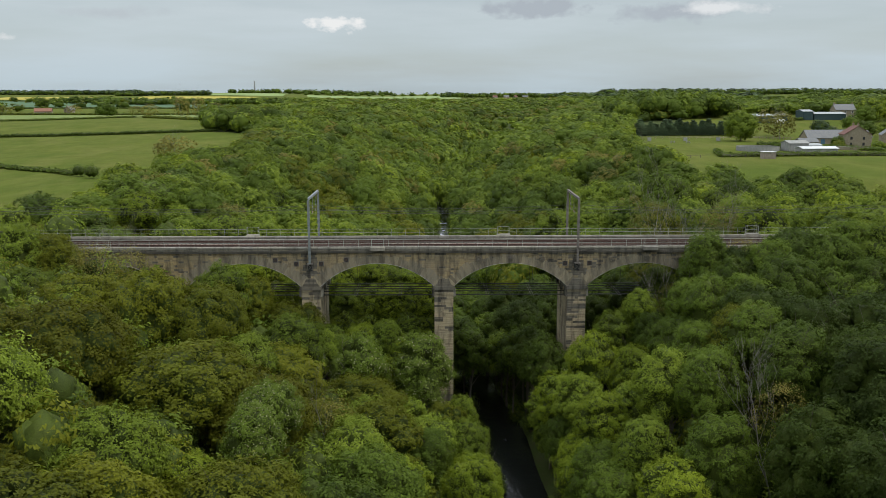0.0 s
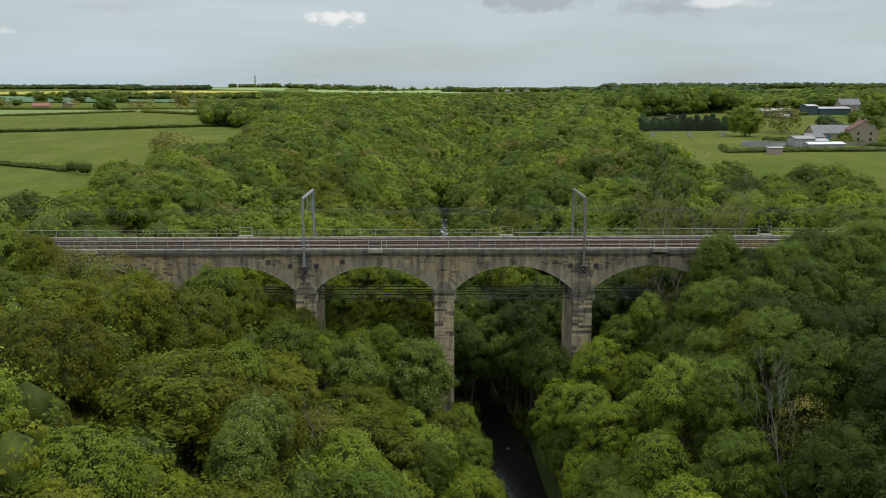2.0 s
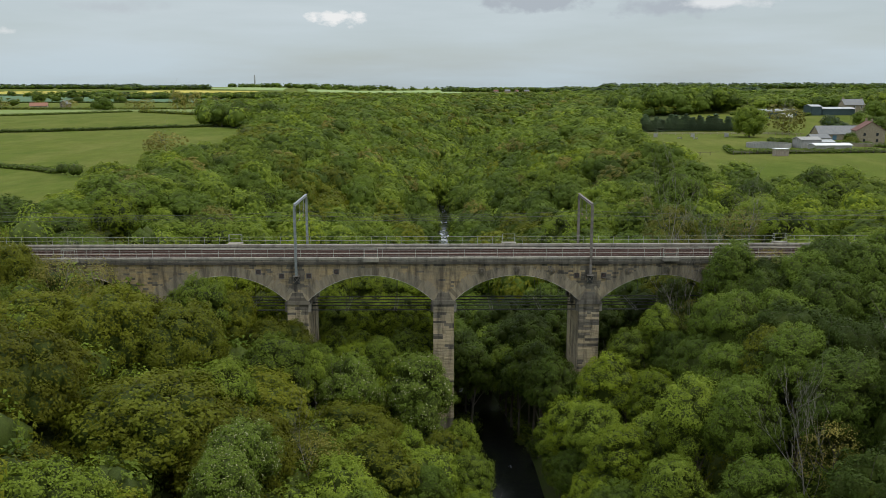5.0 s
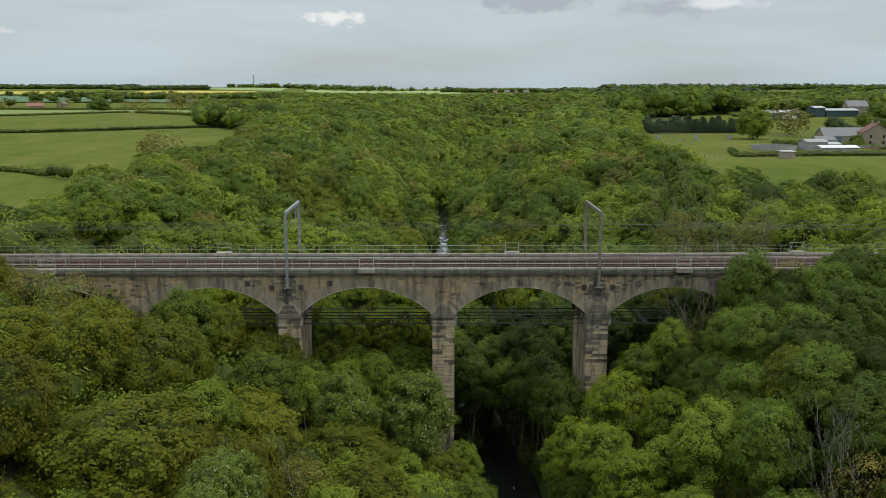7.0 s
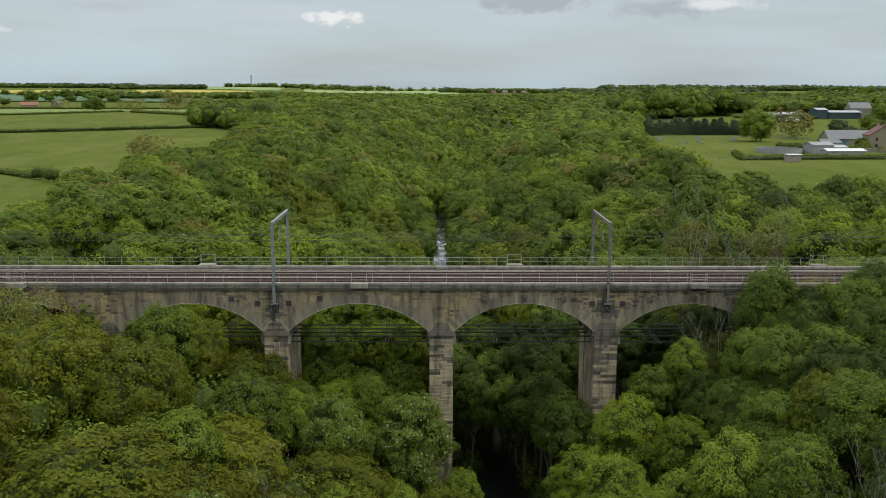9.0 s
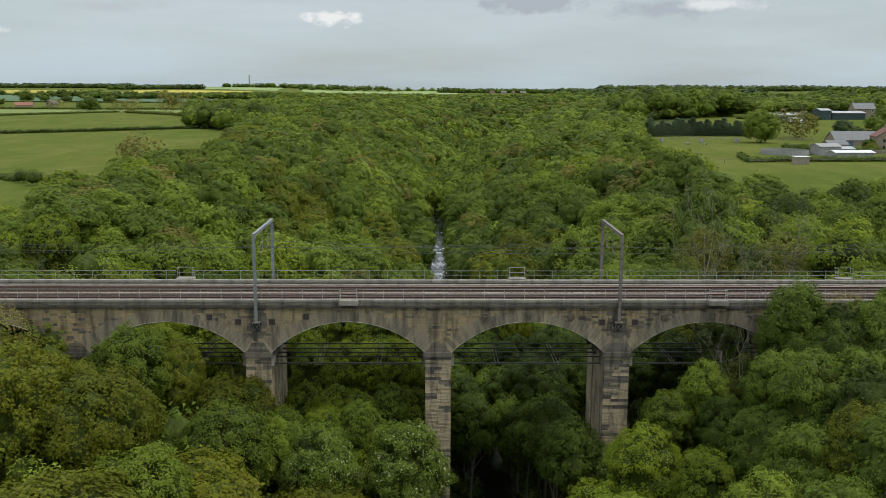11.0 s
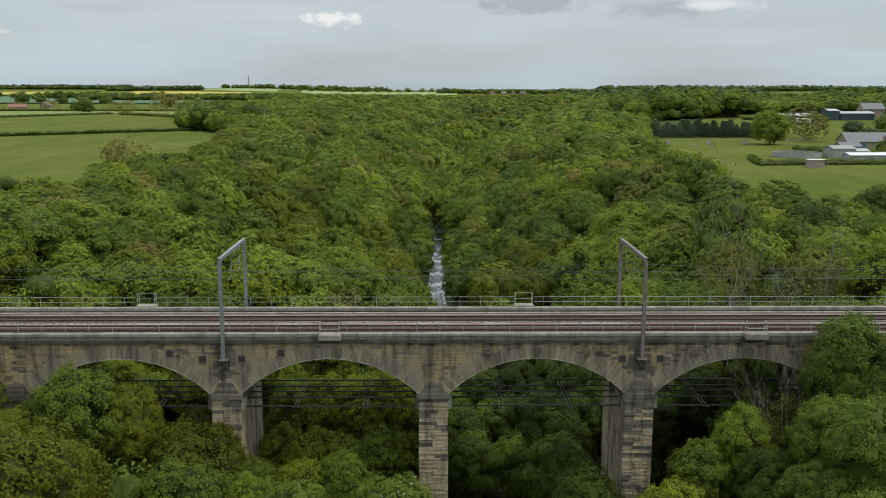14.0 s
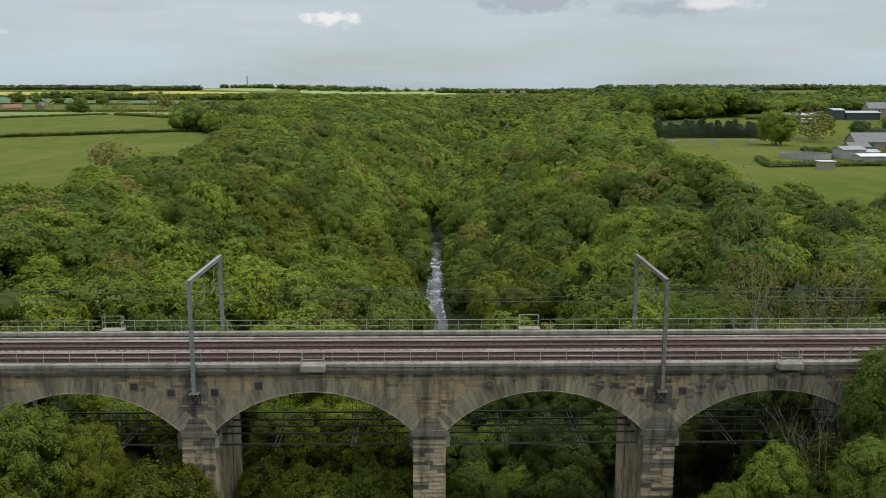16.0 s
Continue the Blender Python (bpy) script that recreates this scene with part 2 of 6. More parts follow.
kg = Mat("pasture", rough=0.95, spec=0.04)
gc = kg.mix(kg.remap(kg.noise(0.012, 3.0), 0.4, 0.6), (0.072, 0.098, 0.014), (0.092, 0.109, 0.019))
gc = kg.mix(kg.remap(kg.noise(0.06, 5.0, 0.65, (1, 0.4, 1)), 0.46, 0.66, 0, 0.75), gc, (0.121, 0.127, 0.031))
gc = kg.value(gc, kg.noise(0.22, 4.0, 0.7, (1, 0.35, 1)), 0.72, 1.28)
gc = kg.value(gc, kg.noise(2.5, 5.0, 0.7), 0.75, 1.25)
kg.colour(gc).bump(kg.noise(3.0, 5.0, 0.7), 0.6, 0.15)
GRASS = kg.m


def crop(name, a, b):
    k = Mat(name, rough=0.95, spec=0.1)
    col = k.mix(k.remap(k.noise(0.01, 4.0, 0.6), 0.35, 0.65), a, b)
    k.colour(k.value(col, k.noise(0.25, 5.0, 0.7, (1, 0.3, 1)), 0.8, 1.2))
    return k.m


RAPE = crop("rapeseed", (0.33, 0.285, 0.055), (0.40, 0.33, 0.075))
WHEAT = crop("young_wheat", (0.075, 0.130, 0.070), (0.095, 0.150, 0.080))
PALE_CROP = crop("pale_crop", (0.19, 0.26, 0.09), (0.23, 0.29, 0.12))
MEADOW = crop("meadow", (0.14, 0.19, 0.055), (0.17, 0.20, 0.065))
SLATE = plain("slate_roof", (0.115, 0.12, 0.125), (0.17, 0.172, 0.17), 1.2, 0.6, 0.0, 0.4)
RED_ROOF = plain("brown_tile_roof", (0.12, 0.055, 0.045), (0.17, 0.08, 0.06), 1.5, 0.8, 0.0, 0.4)
ORANGE_ROOF = plain("orange_pantile_roof", (0.20, 0.095, 0.065), (0.27, 0.13, 0.085), 1.5, 0.8, 0.0, 0.4)
SHEET_ROOF = plain("pale_sheet_roof", (0.27, 0.285, 0.29), (0.36, 0.375, 0.375), 0.6, 0.6)
WHITE_ROOF = plain("white_sheet_roof", (0.52, 0.53, 0.54), (0.64, 0.645, 0.64), 0.6, 0.5)
SHEET_WALL = plain("dark_sheet_wall", (0.030, 0.055, 0.060), (0.045, 0.07, 0.075), 0.5, 0.6)
RUBBLE = plain("rubble_wall", (0.20, 0.165, 0.115), (0.29, 0.245, 0.18), 1.8, 0.9, 0.0, 0.6)
BOARD = plain("weathered_board", (0.21, 0.175, 0.14), (0.31, 0.265, 0.22), 3.0, 0.85, 0.0, 0.4, (1, 1, 0.2))
GREY_BOARD = plain("grey_board", (0.22, 0.22, 0.21), (0.30, 0.295, 0.28), 2.0, 0.85, 0.0, 0.3, (1, 1, 0.2))
FENCE_WOOD = plain("fence_wood", (0.09, 0.08, 0.065), (0.15, 0.135, 0.11), 3.0, 0.9)
PANE = plain("dark_pane", (0.02, 0.024, 0.028), (0.04, 0.045, 0.05), 1.0, 0.15)
PAINT = plain("white_paint", (0.66, 0.66, 0.64), (0.78, 0.78, 0.76), 2.0, 0.5)
BLUE = plain("blue_door_paint", (0.06, 0.13, 0.20), (0.08, 0.16, 0.24), 2.0, 0.5)
kf = Mat("woodland_floor", rough=0.95, spec=0.15)
fc = kf.mix(kf.remap(kf.noise(0.4, 5.0, 0.7), 0.4, 0.65), (0.045, 0.066, 0.014), (0.052, 0.058, 0.020))
kf.colour(fc).bump(kf.noise(2.0, 6.0, 0.7), 0.9, 0.3)
FLOOR = kf.m

# ---------------------------------------------------------------- building helpers


def quads(name, verts, faces, mats, index=None, smooth=False):
    """A mesh from arrays of corners and of faces, all three- or all four-sided."""
    me = bpy.data.meshes.new(name)
    verts, faces = np.asarray(verts, dtype=np.float32), np.asarray(faces, dtype=np.int32)
    me.vertices.add(len(verts))
    me.vertices.foreach_set("co", verts.ravel())
    me.loops.add(faces.size)
    me.loops.foreach_set("vertex_index", faces.ravel())
    me.polygons.add(len(faces))
    me.polygons.foreach_set("loop_start", np.arange(0, faces.size, faces.shape[1], dtype=np.int32))
    for m in mats:
        me.materials.append(m)
    if index is not None:
        me.polygons.foreach_set("material_index", np.asarray(index, dtype=np.int32))
    if smooth:
        me.polygons.foreach_set("use_smooth", np.ones(len(faces), dtype=bool))
    me.update(calc_edges=True)
    me.validate()
    return me


def part(name, data, material, parent, label=""):
    """Link a bmesh, or a ready mesh, as one object under a thing or part."""
    if isinstance(data, bmesh.types.BMesh):
        me = bpy.data.meshes.new(name)
        bmesh.ops.recalc_face_normals(data, faces=data.faces)
        data.to_mesh(me)
        data.free()
        me.materials.append(material)
        data = me
    ob = new(name, data)
    ob.parent = parent
    return tagged(ob, label)


def thing(name, label, category, at=(0, 0, 0), group="", kind=""):
    ob = new(name)
    ob.empty_display_size = 0.2
    ob.location = at
    return tagged(ob, label, category, group, kind)


def add_box(bm, lo, hi, bevel=0.0):
    g = bmesh.ops.create_cube(bm, size=1.0)["verts"]
    for v in g:
        v.co = Vector([lo[i] + (v.co[i] + 0.5) * (hi[i] - lo[i]) for i in range(3)])
    if bevel:
        edges = list({e for v in g for e in v.link_edges})
        bmesh.ops.bevel(bm, geom=edges, offset=bevel, segments=1, affect="EDGES")
    return bm


def box(lo, hi, bevel=0.0):
    return add_box(bmesh.new(), lo, hi, bevel)


def add_rod(bm, a, b, r, sides=6):
    a, b = Vector(a), Vector(b)
    ring = bmesh.ops.create_cone(bm, cap_ends=True, segments=sides, radius1=r, radius2=r, depth=(b - a).length)["verts"]
    m = Matrix.Translation((a + b) / 2) @ (b - a).to_track_quat("Z", "Y").to_matrix().to_4x4()
    bmesh.ops.transform(bm, matrix=m, verts=ring)
    return bm


def rod(a, b, r, sides=6):
    return add_rod(bmesh.new(), a, b, r, sides)


def extrude_profile(profile, y0, y1):
    """A solid from a closed outline in x and z, between two y."""
    bm = bmesh.new()
    a = [bm.verts.new((x, y0, z)) for x, z in profile]
    b = [bm.verts.new((x, y1, z)) for x, z in profile]
    n = len(profile)
    for i in range(n):
        j = (i + 1) % n
        bm.faces.new((a[i], a[j], b[j], b[i]))
    bm.faces.new(a)
    bm.faces.new(b[::-1])
    return bm


def smooth_step(v, a, b):
    s = np.clip((v - a) / (b - a), 0, 1)
    return s * s * (3 - 2 * s)


# ---------------------------------------------------------------- the land
RIVER_Y = (-600, -60, -8, 9, 25, 41, 141, 240, 335, 450, 620, 800, 1500)
RIVER_X = (60, 13, 9.6, 8.3, 6.6, 4.8, 1.2, 2.8, 2.4, 10, 45, 95, 200)
LEFT_Y = (-600, 12, 30, 58, 80, 100, 130, 190, 250, 330, 400, 430, 480, 620, 800, 1500)
LEFT_X = (-260, -130, -70, -64, -74, -84, -82, -79, -80, -90, -110, -140, -150, -190, -220, -200)
RIGHT_Y = (-600, 80, 102, 120, 260, 300, 340, 395, 430, 1500)
RIGHT_X = (260, 260, 100, 69, 74, 88, 98, 112, 150, 420)
DECK_MID = 4.9


def river_x(y):
    return np.interp(y, RIVER_Y, RIVER_X)


def land(x, y):
    """Height of the ground."""
    x, y = np.asarray(x, dtype=float), np.asarray(y, dtype=float)
    d = np.abs(x - river_x(y))
    s = np.clip((d - np.interp(y, (60, 120, 280, 330), (2.2, 2.4, 2.4, 2.2))) / 62.0, 0, 1)
    deep = 27.8 * (1 - smooth_step(y, 600, 1300))
    high = -3.0 + np.interp(y, (300, 700, 1400, 2600, 4900), (0, 0.5, 1.5, 3.0, 4.0))
    high = high + np.interp(y, (2100, 2800, 3300, 4900), (0, 4, 10, 10)) * smooth_step(-x, 200, 800)
    high = high + 7.0 * smooth_step(y, 330, 520) * (1 - 0.85 * smooth_step(y, 640, 950)) * smooth_step(x, 60, 170)
    high = high + 1.2 * np.sin(x * 0.011 + 1.0) * np.sin(y * 0.008) * smooth_step(d, 60, 150)
    highigh = high + 3.5 * np.sin(x * 0.0021 + 2.0) * smooth_step(y, 1300, 2400)
    h = high - deep * (1 - s) ** 1.35
    h = h + 0.5 * np.sin(x * 0.31 + 2 * np.sin(y * 0.17)) * np.sin(y * 0.27) * smooth_step(d, 5, 12) * (1 - smooth_step(d, 60, 90))
    h = h - 5.5 * smooth_step(y, 22, 48) * (1 - smooth_step(y, 98, 120)) * smooth_step(x, 40, 60) * (1 - smooth_step(x, 125, 170))
    # railway embankments beyond the end piers
    away = np.maximum(np.maximum(-54.0 - x, x - 39.0), -40.0)
    out = np.maximum(np.abs(y - DECK_MID) - 5.2, 0) + 2.8 * np.maximum(-away, 0)
    bank = -0.95 - 0.75 * out
    return np.where(np.abs(y - DECK_MID) < 60, np.maximum(h, bank), h)


def in_wood(x, y):
    return (x > np.interp(y, LEFT_Y, LEFT_X)) & (x < np.interp(y, RIGHT_Y, RIGHT_X))


def steps(*runs):
    """Grid lines: runs of (start, end, count)."""
    return np.unique(np.concatenate([np.linspace(a, b, n) for a, b, n in runs]))


gx = steps((-3200, -400, 24), (-400, -120, 24), (-120, 120, 97), (120, 400, 24), (400, 3200, 24))
gy = steps((-500, -120, 20), (-120, 140, 105), (140, 420, 60), (420, 1200, 50), (1200, 4860, 40))
GX, GY = np.meshgrid(gx, gy)
GZ = land(GX, GY)
nx, ny = len(gx), len(gy)
i = np.arange(ny - 1)[:, None] * nx + np.arange(nx - 1)[None, :]
gf = np.stack([i, i + 1, i + nx + 1, i + nx], axis=-1).reshape(-1, 4)
mx_, my_ = GX.ravel()[gf].mean(1), GY.ravel()[gf].mean(1)
woody = in_wood(mx_, my_) & (my_ < 1000)
ground = new("ground", quads("ground", np.stack([GX, GY, GZ], -1).reshape(-1, 3), gf, [GRASS, FLOOR], woody.astype(int), True))
tagged(ground, "rolling green pasture land cut by a wooded river gorge", "ground", kind="structure")

# the river in the gorge
ry = np.linspace(-500, 640, 229)
rw = np.interp(ry, (-500, 90, 130, 270, 320, 640), (3.2, 3.2, 2.1, 2.0, 2.0, 2.0)) * (1 + 0.07 * np.sin(ry * 0.21) + 0.12 * np.sin(ry * 0.083 + 1))
rv = np.concatenate([np.stack([river_x(ry) - rw, ry, np.full_like(ry, -29.75)], -1), np.stack([river_x(ry) + rw, ry, np.full_like(ry, -29.75)], -1)])
k = np.arange(228)
water = new("river_water", quads("river_water", rv, np.stack([k, k + 229, k + 230, k + 1], -1), [WATER], None, True))
tagged(water, "dark shallow river with pale broken rapids", "river", kind="structure")


# ---------------------------------------------------------------- the viaduct
viaduct = thing("viaduct", "sandstone railway viaduct with segmental arches, sooty and weathered", "viaduct", (0, 0, -29))
bpy.context.view_layer.update()
VM = Matrix.Translation((0, 0, 29))


def vpart(name, data, material, parent=None, label=""):
    """A part of the viaduct, given in world places."""
    ob = part(name, data, material, parent or viaduct, label)
    if parent is None:
        ob.matrix_basis = VM
    return ob


SPAN, HALF_PIER, DEPTH = 18.5, 1.33, 9.75
PIERS = (-55.5, -37.0, -18.5, 0.0, 18.5, 37.0)
SPRING, CROWN = -5.55, -2.25
HALF = SPAN / 2 - HALF_PIER
RISE = CROWN - SPRING
RADIUS = (HALF ** 2 + RISE ** 2) / (2 * RISE)
ARCH_Z = CROWN - RADIUS
THETA = math.asin(HALF / RADIUS)
WALL_TOP = -0.78

# unit stones: one metre wide and high, hewn fronts towards -y
def unit_stone(seed, rough):
    r = random.Random(seed)
    bm = bmesh.new()
    cols = (0.0, 0.022, 0.5, 0.978, 1.0)
    rows = (0.0, 0.05, 0.5, 0.95, 1.0)
    grid = []
    for a, u in enumerate(cols):
        line = []
        for b, w in enumerate(rows):
            edge = a in (0, 4) or b in (0, 4)
            y = 0.0 if edge else -1.0 - rough * r.random()
            line.append(bm.verts.new((u - 0.5, y, w - 0.5)))
        grid.append(line)
    for a in range(4):
        for b in range(4):
            bm.faces.new((grid[a][b], grid[a + 1][b], grid[a + 1][b + 1], grid[a][b + 1]))
    me = bpy.data.meshes.new("stone")
    bmesh.ops.recalc_face_normals(bm, faces=bm.faces)
    bm.normal_update()
    if sum((f.normal.y for f in bm.faces)) > 0:
        bmesh.ops.reverse_faces(bm, faces=bm.faces)
    bm.to_mesh(me)
    bm.free()
    return me


DRESSED = [unit_stone(s, 0.5) for s in range(5)]
HEWN = [unit_stone(s + 20, 0.8) for s in range(6)]
for me in DRESSED:
    me.materials.append(STONE)
for me in HEWN:
    me.materials.append(PIER_STONE)
CORNICE_BLOCKS, STRING_BLOCKS = [me.copy() for me in DRESSED], [me.copy() for me in DRESSED]
for me in CORNICE_BLOCKS:
    me.materials[0] = SOOT_STONE
for me in STRING_BLOCKS:
    me.materials[0] = STRING_STONE
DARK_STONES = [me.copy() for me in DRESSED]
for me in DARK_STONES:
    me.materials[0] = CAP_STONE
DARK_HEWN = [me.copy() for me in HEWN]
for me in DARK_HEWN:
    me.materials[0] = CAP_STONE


def lay_stone(meshes, parent, x, y, z, w, h, proud, turn=0.0, name="stone", joint=0.014):
    ob = new(name, random.choice(meshes))
    ob.parent = parent
    ob.matrix_basis = Matrix.Translation((x, y, z)) @ Matrix.Rotation(turn, 4, "Z") @ Matrix.Diagonal((w - joint, proud, h - joint, 1))
    return ob


def course(a, b, mean):
    """Cut a run into stones of uneven length: (middle, width) each."""
    n = max(1, round((b - a) / mean))
    cuts = [a] + sorted(a + (b - a) * (k + random.uniform(-0.28, 0.28)) / n for k in range(1, n)) + [b]
    return [((p + q) / 2, q - p) for p, q in zip(cuts, cuts[1:])]


# piers
pier_parts = []
for px in PIERS:
    foot = float(min(land(px - 2, 0), land(px + 2, 9))) - 1.5
    foot = min(foot, -9.0)
    bm = bmesh.new()
    add_box(bm, (px - HALF_PIER + 0.06, 0.06, foot), (px + HALF_PIER - 0.06, 6.1, -5.9))
    add_box(bm, (px - HALF_PIER + 0.22, 6.1, foot), (px + HALF_PIER - 0.22, 6.5, -5.9))
    add_box(bm, (px - HALF_PIER + 0.06, 6.5, foot), (px + HALF_PIER - 0.06, DEPTH - 0.06, -5.9))
    pier = vpart("pier", bm, JOINT)
    pier_parts.append((px, foot, pier))
    # impost slab, sloped above, and the corbel blocks beneath it
    prof = [(px - 1.56, -5.97), (px + 1.56, -5.97), (px + 1.56, -5.68), (px + 1.36, -5.48), (px - 1.36, -5.48), (px - 1.56, -5.68)]
    vpart("impost", extrude_profile(prof, -0.24, DEPTH + 0.24), CAP_STONE)
    for side in (-1, 1):
        for y0 in (0.1, 4.3, 8.6):
            lo, hi = sorted((px + side * 1.27, px + side * 1.64))
            # darker stone on the west corbels, paler on the east
            vpart("corbel", box((lo, y0, -7.0), (hi, y0 + 0.95, -6.0), 0.03), CAP_STONE if side < 0 else COPE_STONE)
    # sooty springer between the two rings
    for c in range(3):
        w0, w1 = 1.15 - 0.177 * c, 1.15 - 0.177 * (c + 0.9)
        z0, z1 = -5.49 + 0.35 * c, -5.49 + 0.35 * (c + 0.93)
        out = -0.10 + 0.025 * (c % 2)
        vpart("springer", extrude_profile([(px - w0, z0), (px + w0, z0), (px + w1, z1), (px - w1, z1)], out, 0.3), CAP_STONE)

# arches: body with barrel, then the ring of voussoirs
ring_parts = []
for a, b in zip(PIERS, PIERS[1:]):
    mid = (a + b) / 2
    arc = [(mid + RADIUS * math.sin(t), ARCH_Z + RADIUS * math.cos(t)) for t in np.linspace(-THETA, THETA, 33)]
    prof = [(a, WALL_TOP), (a, -5.5)] + arc + [(b, -5.5), (b, WALL_TOP)]
    body = vpart("arch", extrude_profile(prof, 0.05, DEPTH - 0.05), SOFFIT)
    body.data.materials.append(JOINT)
    for f in body.data.polygons:
        f.material_index = 1 if abs(f.normal.y) > 0.9 else 0
    ring_parts.append((mid, body))
    # pale strip along the intrados, the lit lip of the ring painted on
    lower = [(mid + (RADIUS - 0.02) * math.sin(t), ARCH_Z + (RADIUS - 0.02) * math.cos(t)) for t in np.linspace(-THETA, THETA, 41)]
    upper = [(mid + (RADIUS + 0.035) * math.sin(t), ARCH_Z + (RADIUS + 0.035) * math.cos(t)) for t in np.linspace(THETA, -THETA, 41)]
    vpart("arris", extrude_profile(lower + upper, -0.035, 0.12), LIT_ARRIS)
for a, b, e in ((-90.0, -55.5, -1), (37.0, 60.0, 1)):
    vpart("abutment", box((a, 0.05, -9.0), (b, DEPTH - 0.05, WALL_TOP)), STONE)

N_RING = 41
STEP = 2 * THETA / N_RING


def voussoir(length, seed):
    r = random.Random(seed)
    bm = bmesh.new()
    half = STEP / 2
    outer, inner = RADIUS + length, RADIUS
    gap = 0.006
    rows = []
    for rad, inset in ((inner - 0.004, 0), (inner + 0.06, 1), (inner + length * 0.5, 2), (outer - 0.05, 1), (outer, 0)):
        line = []
        for c, u in enumerate((-1.0, -0.9, 0.9, 1.0)):
            w = rad * math.tan(half) * u - math.copysign(gap, u)
            proud = 0.0 if inset == 0 or c in (0, 3) else -0.035 - 0.03 * r.random()
            line.append(bm.verts.new((w, proud, rad)))
        rows.append(line)
    for p, q in zip(rows, rows[1:]):
        for c in range(3):
            bm.faces.new((p[c], p[c + 1], q[c + 1], q[c]))
    me = bpy.data.meshes.new("voussoir")
    bmesh.ops.recalc_face_normals(bm, faces=bm.faces)
    bm.normal_update()
    if sum(f.normal.y for f in bm.faces) > 0:
        bmesh.ops.reverse_faces(bm, faces=bm.faces)
    bm.to_mesh(me)
    bm.free()
    me.materials.append(RING_STONE)
    return me


VOUSSOIRS = {n: [voussoir(n / 100, n + s) for s in range(2)] for n in (105, 120, 135, 150, 165, 180)}


def ring_length(k):
    """Stones lengthen from the crown to the springing, long and short by turns."""
    t = abs((k + 0.5) / N_RING - 0.5) * 2
    n = 1.05 + 0.55 * t ** 1.5 + random.choice((-0.1, 0.0, 0.12, 0.25))
    return min(VOUSSOIRS, key=lambda m: abs(m / 100 - n))


# ---------------------------------------------------------------- trees


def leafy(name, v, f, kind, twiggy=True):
    """A crown's mesh: leaf sprays in the kind's green over a heart of twigs and leaf, darkened to stand in for inner
    shade.
    """
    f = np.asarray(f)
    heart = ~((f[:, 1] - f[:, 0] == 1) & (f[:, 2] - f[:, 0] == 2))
    return quads(name, v, f, [LEAF[kind], SHADE_HEART if twiggy else LEAF["dark"]], heart.astype(int), smooth=True)


ICO = bmesh.new()
bmesh.ops.create_icosphere(ICO, subdivisions=1, radius=1.0)
ICO_LOW = (np.array([v.co[:] for v in ICO.verts]), np.array([[v.index for v in f.verts] for f in ICO.faces]))
ICO.clear()
bmesh.ops.create_icosphere(ICO, subdivisions=2, radius=1.0)
ICO_FINE = (np.array([v.co[:] for v in ICO.verts]), np.array([[v.index for v in f.verts] for f in ICO.faces]))
ICO.free()


def unit(a):
    return a / np.maximum(np.linalg.norm(a, axis=1), 1e-6)[:, None]


